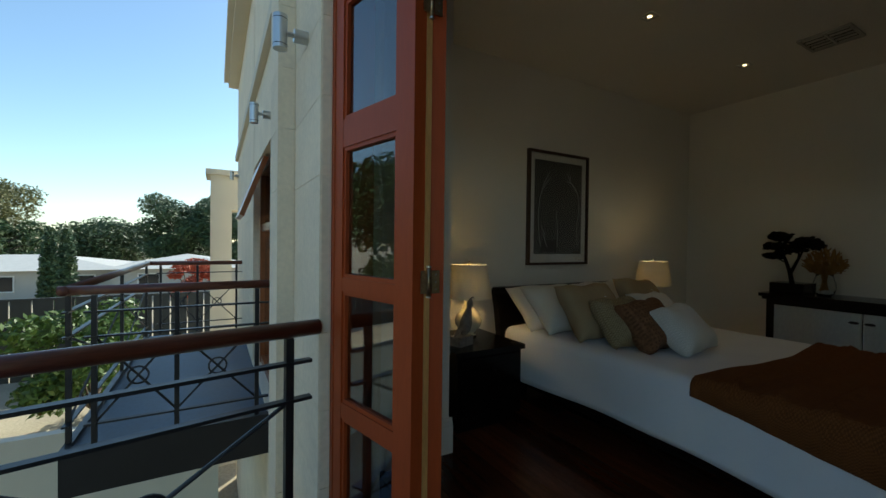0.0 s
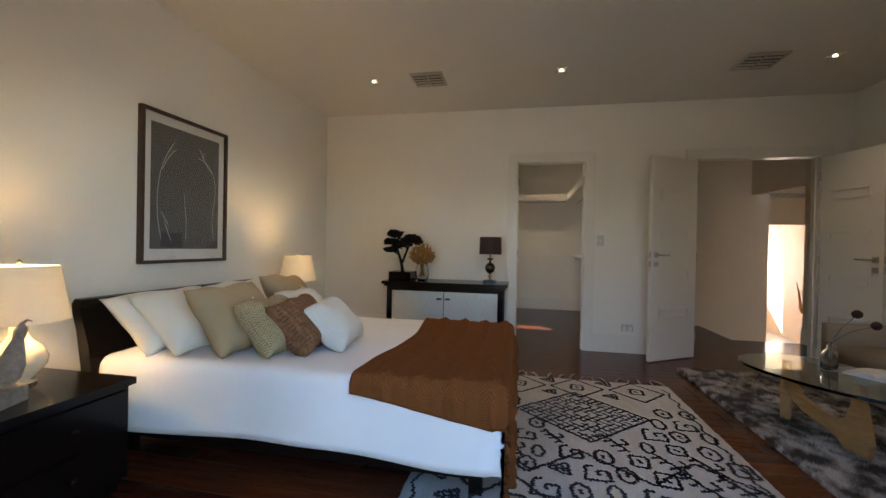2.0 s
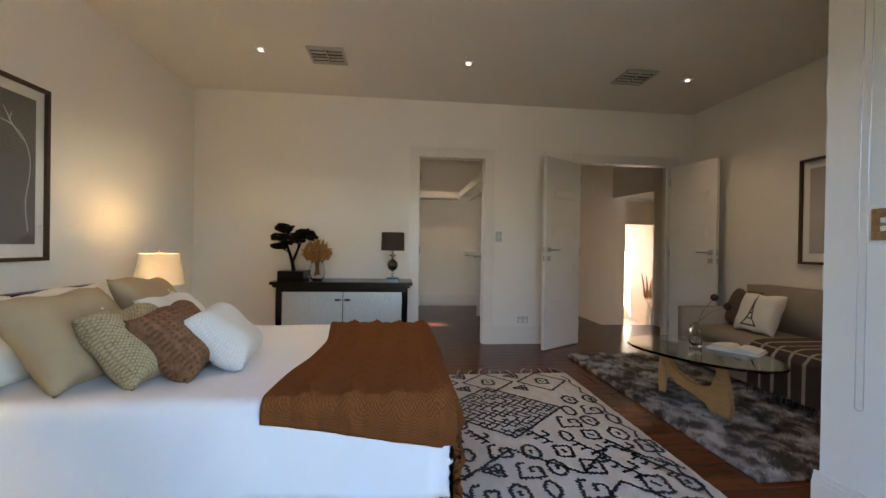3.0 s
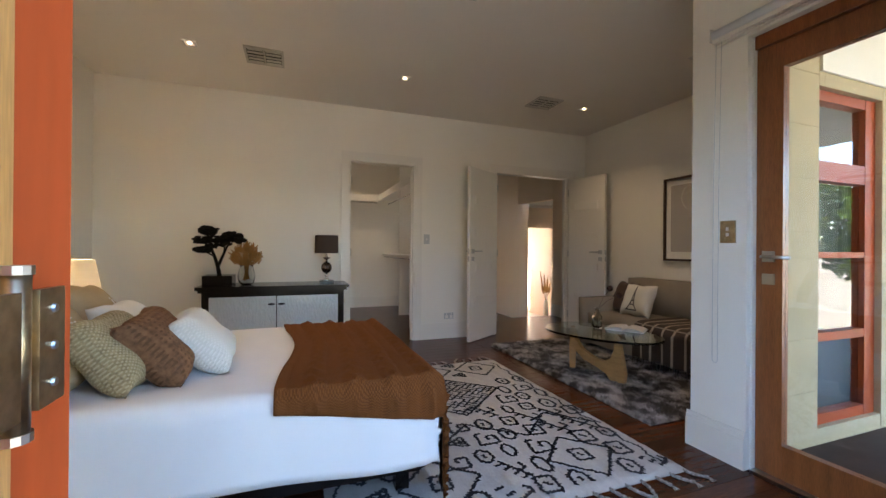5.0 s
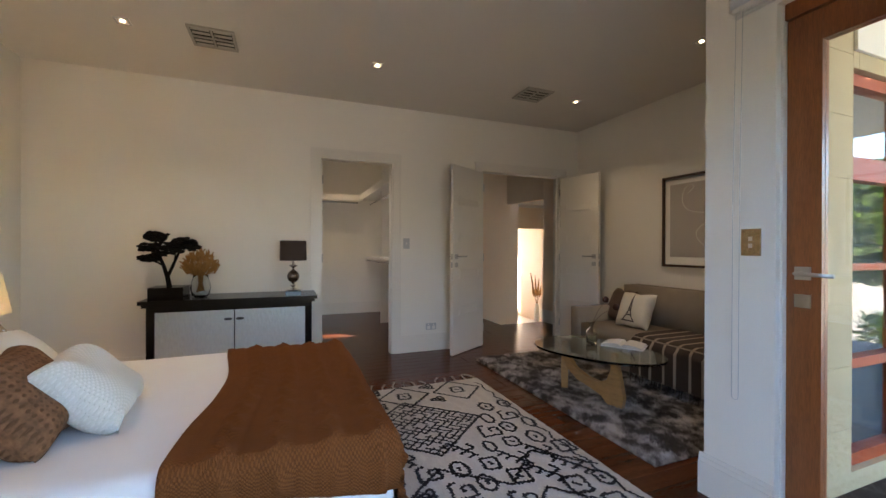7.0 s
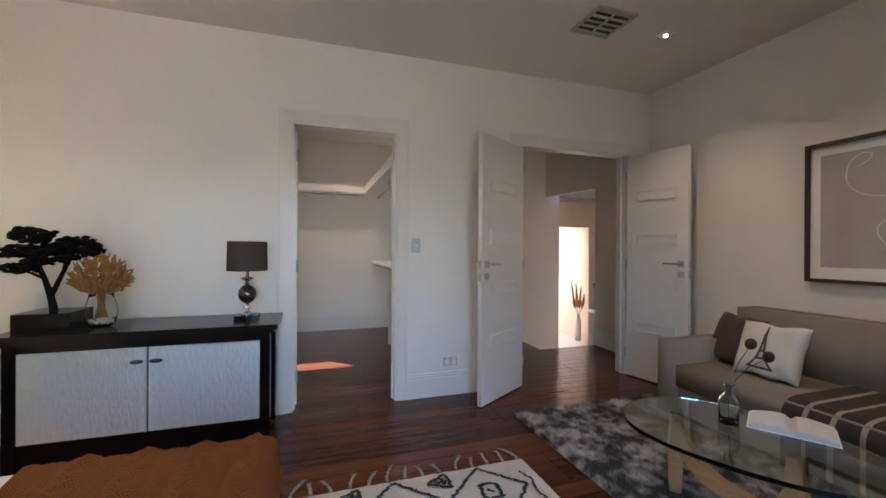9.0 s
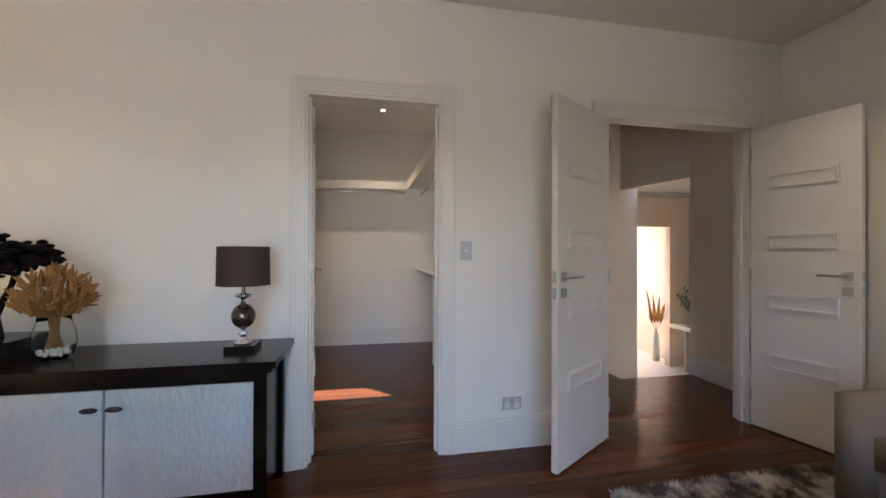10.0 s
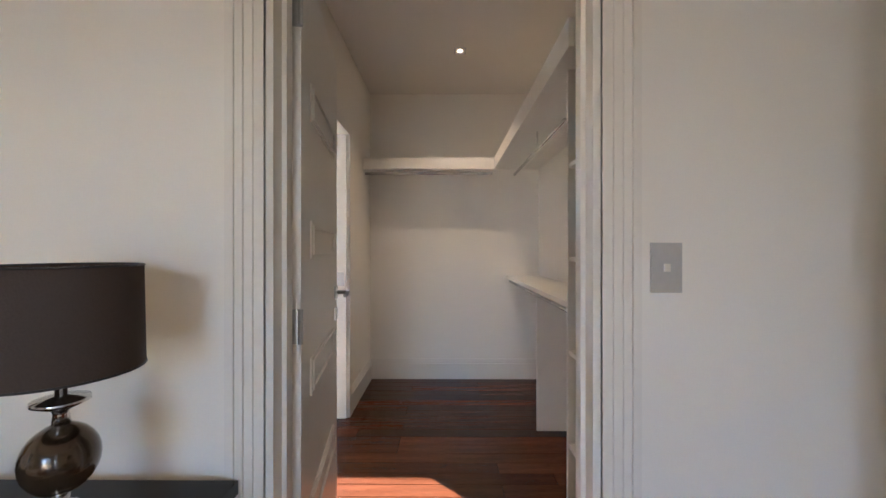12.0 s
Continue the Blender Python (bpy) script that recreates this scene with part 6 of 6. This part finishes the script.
tree("garden_tree", -12.5, 11.5, -3.2, 7.6, 3.4, LEAF, "green garden tree north-west of the terrace", 67, 9000, 0.16)
tree("garden_tree", -13.0, 5.0, -3.2, 8.5, 3.5, LEAFYEL, "olive garden tree west of the terrace", 65, 9000, 0.16)

# ---- floorboards, terrace slates, stone blocks: pieces of the setting ----
r = random.Random(77)
fl = thing("floor", "dark polished jarrah floorboards", "floor", kind="structure")
PW = 0.108
cache = {}


def plank(x, y0, y1, w=PW):
    key = (round(y1 - y0, 2), round(w, 3))
    if key not in cache:
        L = key[0]
        bm = bmesh.new()
        e = 0.0012
        lo = [bm.verts.new(v) for v in ((e, e, -0.012), (w - e, e, -0.012), (w - e, L - e, -0.012), (e, L - e, -0.012))]
        md = [bm.verts.new(v) for v in ((e, e, -0.0015), (w - e, e, -0.0015), (w - e, L - e, -0.0015), (e, L - e, -0.0015))]
        q = 0.0026
        hi = [bm.verts.new(v) for v in ((q, q, 0), (w - q, q, 0), (w - q, L - q, 0), (q, L - q, 0))]
        for a, b in ((lo, md), (md, hi)):
            for k in range(4):
                bm.faces.new((a[k], a[(k + 1) % 4], b[(k + 1) % 4], b[k]))
        bm.faces.new(hi)
        cache[key] = mesh_of("plank", bm, FLOOR)
    ob = new("plank", cache[key])
    ob.parent = fl
    ob.location = (x, y0, 0)


def lay(x0, x1, y0, y1, lengths):
    x = x0
    while x < x1 - 0.01:
        w = min(PW, x1 - x)
        y = y0 - r.choice((0.0, 0.3, 0.6, 0.9, 1.2))
        while y < y1 - 0.02:
            L = r.choice(lengths)
            a, b = max(y, y0), min(y + L, y1)
            if b - a > 0.05:
                plank(x, a, round(b - a, 2) + a, w)
            y += L
        x += PW


lay(0.955, 2.25, -0.93, 2.90, (1.8, 2.4))
lay(2.25, BX, -2.6, 2.94, (1.8, 2.4))
lay(BX, 8.14, -0.70, 1.02, (1.2, 1.8))
lay(BX, 6.265, -2.88, -0.90, (1.2, 1.8))
lay(6.265, 7.19, -2.105, -0.90, (1.2, 1.8))
# assumed tile floor, pale so that sunlight bounces on into the robe
boxes("floor_bath", [(BX, 8.14, 1.02, 3.5, -0.004, 0.0)], WHITETILE, "cream bathroom floor tiles, kept pale to bounce light into the robe", "floor")

ts = thing("pavement", "dark slate terrace tiles", "pavement", kind="structure")
me = mesh_of("tile", bx(0.002, 0.396, 0.002, 0.396, -0.034, -0.022), TILE)
for i in range(8):
    for j in range(20):
        x, y = -1.15 + i * 0.4, -6.0 + j * 0.4
        if x > 0.4 and y > -1.45:
            continue
        if x < 0.75 or y < -1.3:
            ob = new("tile", me)
            ob.parent = ts
            ob.location = (x, y, 0)

bl = bpy.data.objects["wall_facade"]
def courses(parent, face, axis, lo, hi, z0, z1, ch, cl, skip=None, stone=STONE):
    """Stone blocks set a little proud of a wall face."""
    z, k = z0, 0
    while z < z1 - 0.05:
        h = min(ch, z1 - z)
        p = lo - (cl / 2 if k % 2 else 0)
        while p < hi - 0.01:
            a, b = max(p, lo), min(p + cl, hi)
            p += cl
            if b - a < 0.03 or (skip and skip((a + b) / 2, z + h / 2)):
                continue
            g = 0.0015
            if axis == "y":
                bm = bx(face - 0.004, face + 0.004, a + g, b - g, z + g, z + h - g)
            else:
                bm = bx(a + g, b - g, face - 0.004, face + 0.004, z + g, z + h - g)
            ob = new("stone", mesh_of("stone", bm, stone))
            ob.parent = parent
        z += h
        k += 1


courses(bl, 0.70, "y", 1.80, 2.36, -0.4, 3.9, 0.30, 0.60)
courses(bl, 0.62, "y", 2.36, 2.66, -0.4, 3.9, 0.30, 0.60)
courses(bl, 2.36, "x", 0.625, 0.695, -0.4, 3.9, 0.30, 0.60)
courses(bl, 1.80, "x", 0.70, 0.738, -0.4, 2.1, 0.30, 0.60)
courses(bl, 0.70, "y", 4.9, 8.4, -0.4, 3.9, 0.30, 0.60)
wt = bpy.data.objects["wall_terrace"]
courses(wt, 2.02, "y", -1.62, -1.13, 0.0, 3.2, 0.30, 0.60, stone=DIMSTONE)
courses(wt, 2.02, "y", -3.6, -2.27, 0.0, 3.2, 0.30, 0.60, stone=DIMSTONE)
courses(wt, 2.02, "y", -2.27, -1.62, 2.04, 3.2, 0.30, 0.60, stone=DIMSTONE)
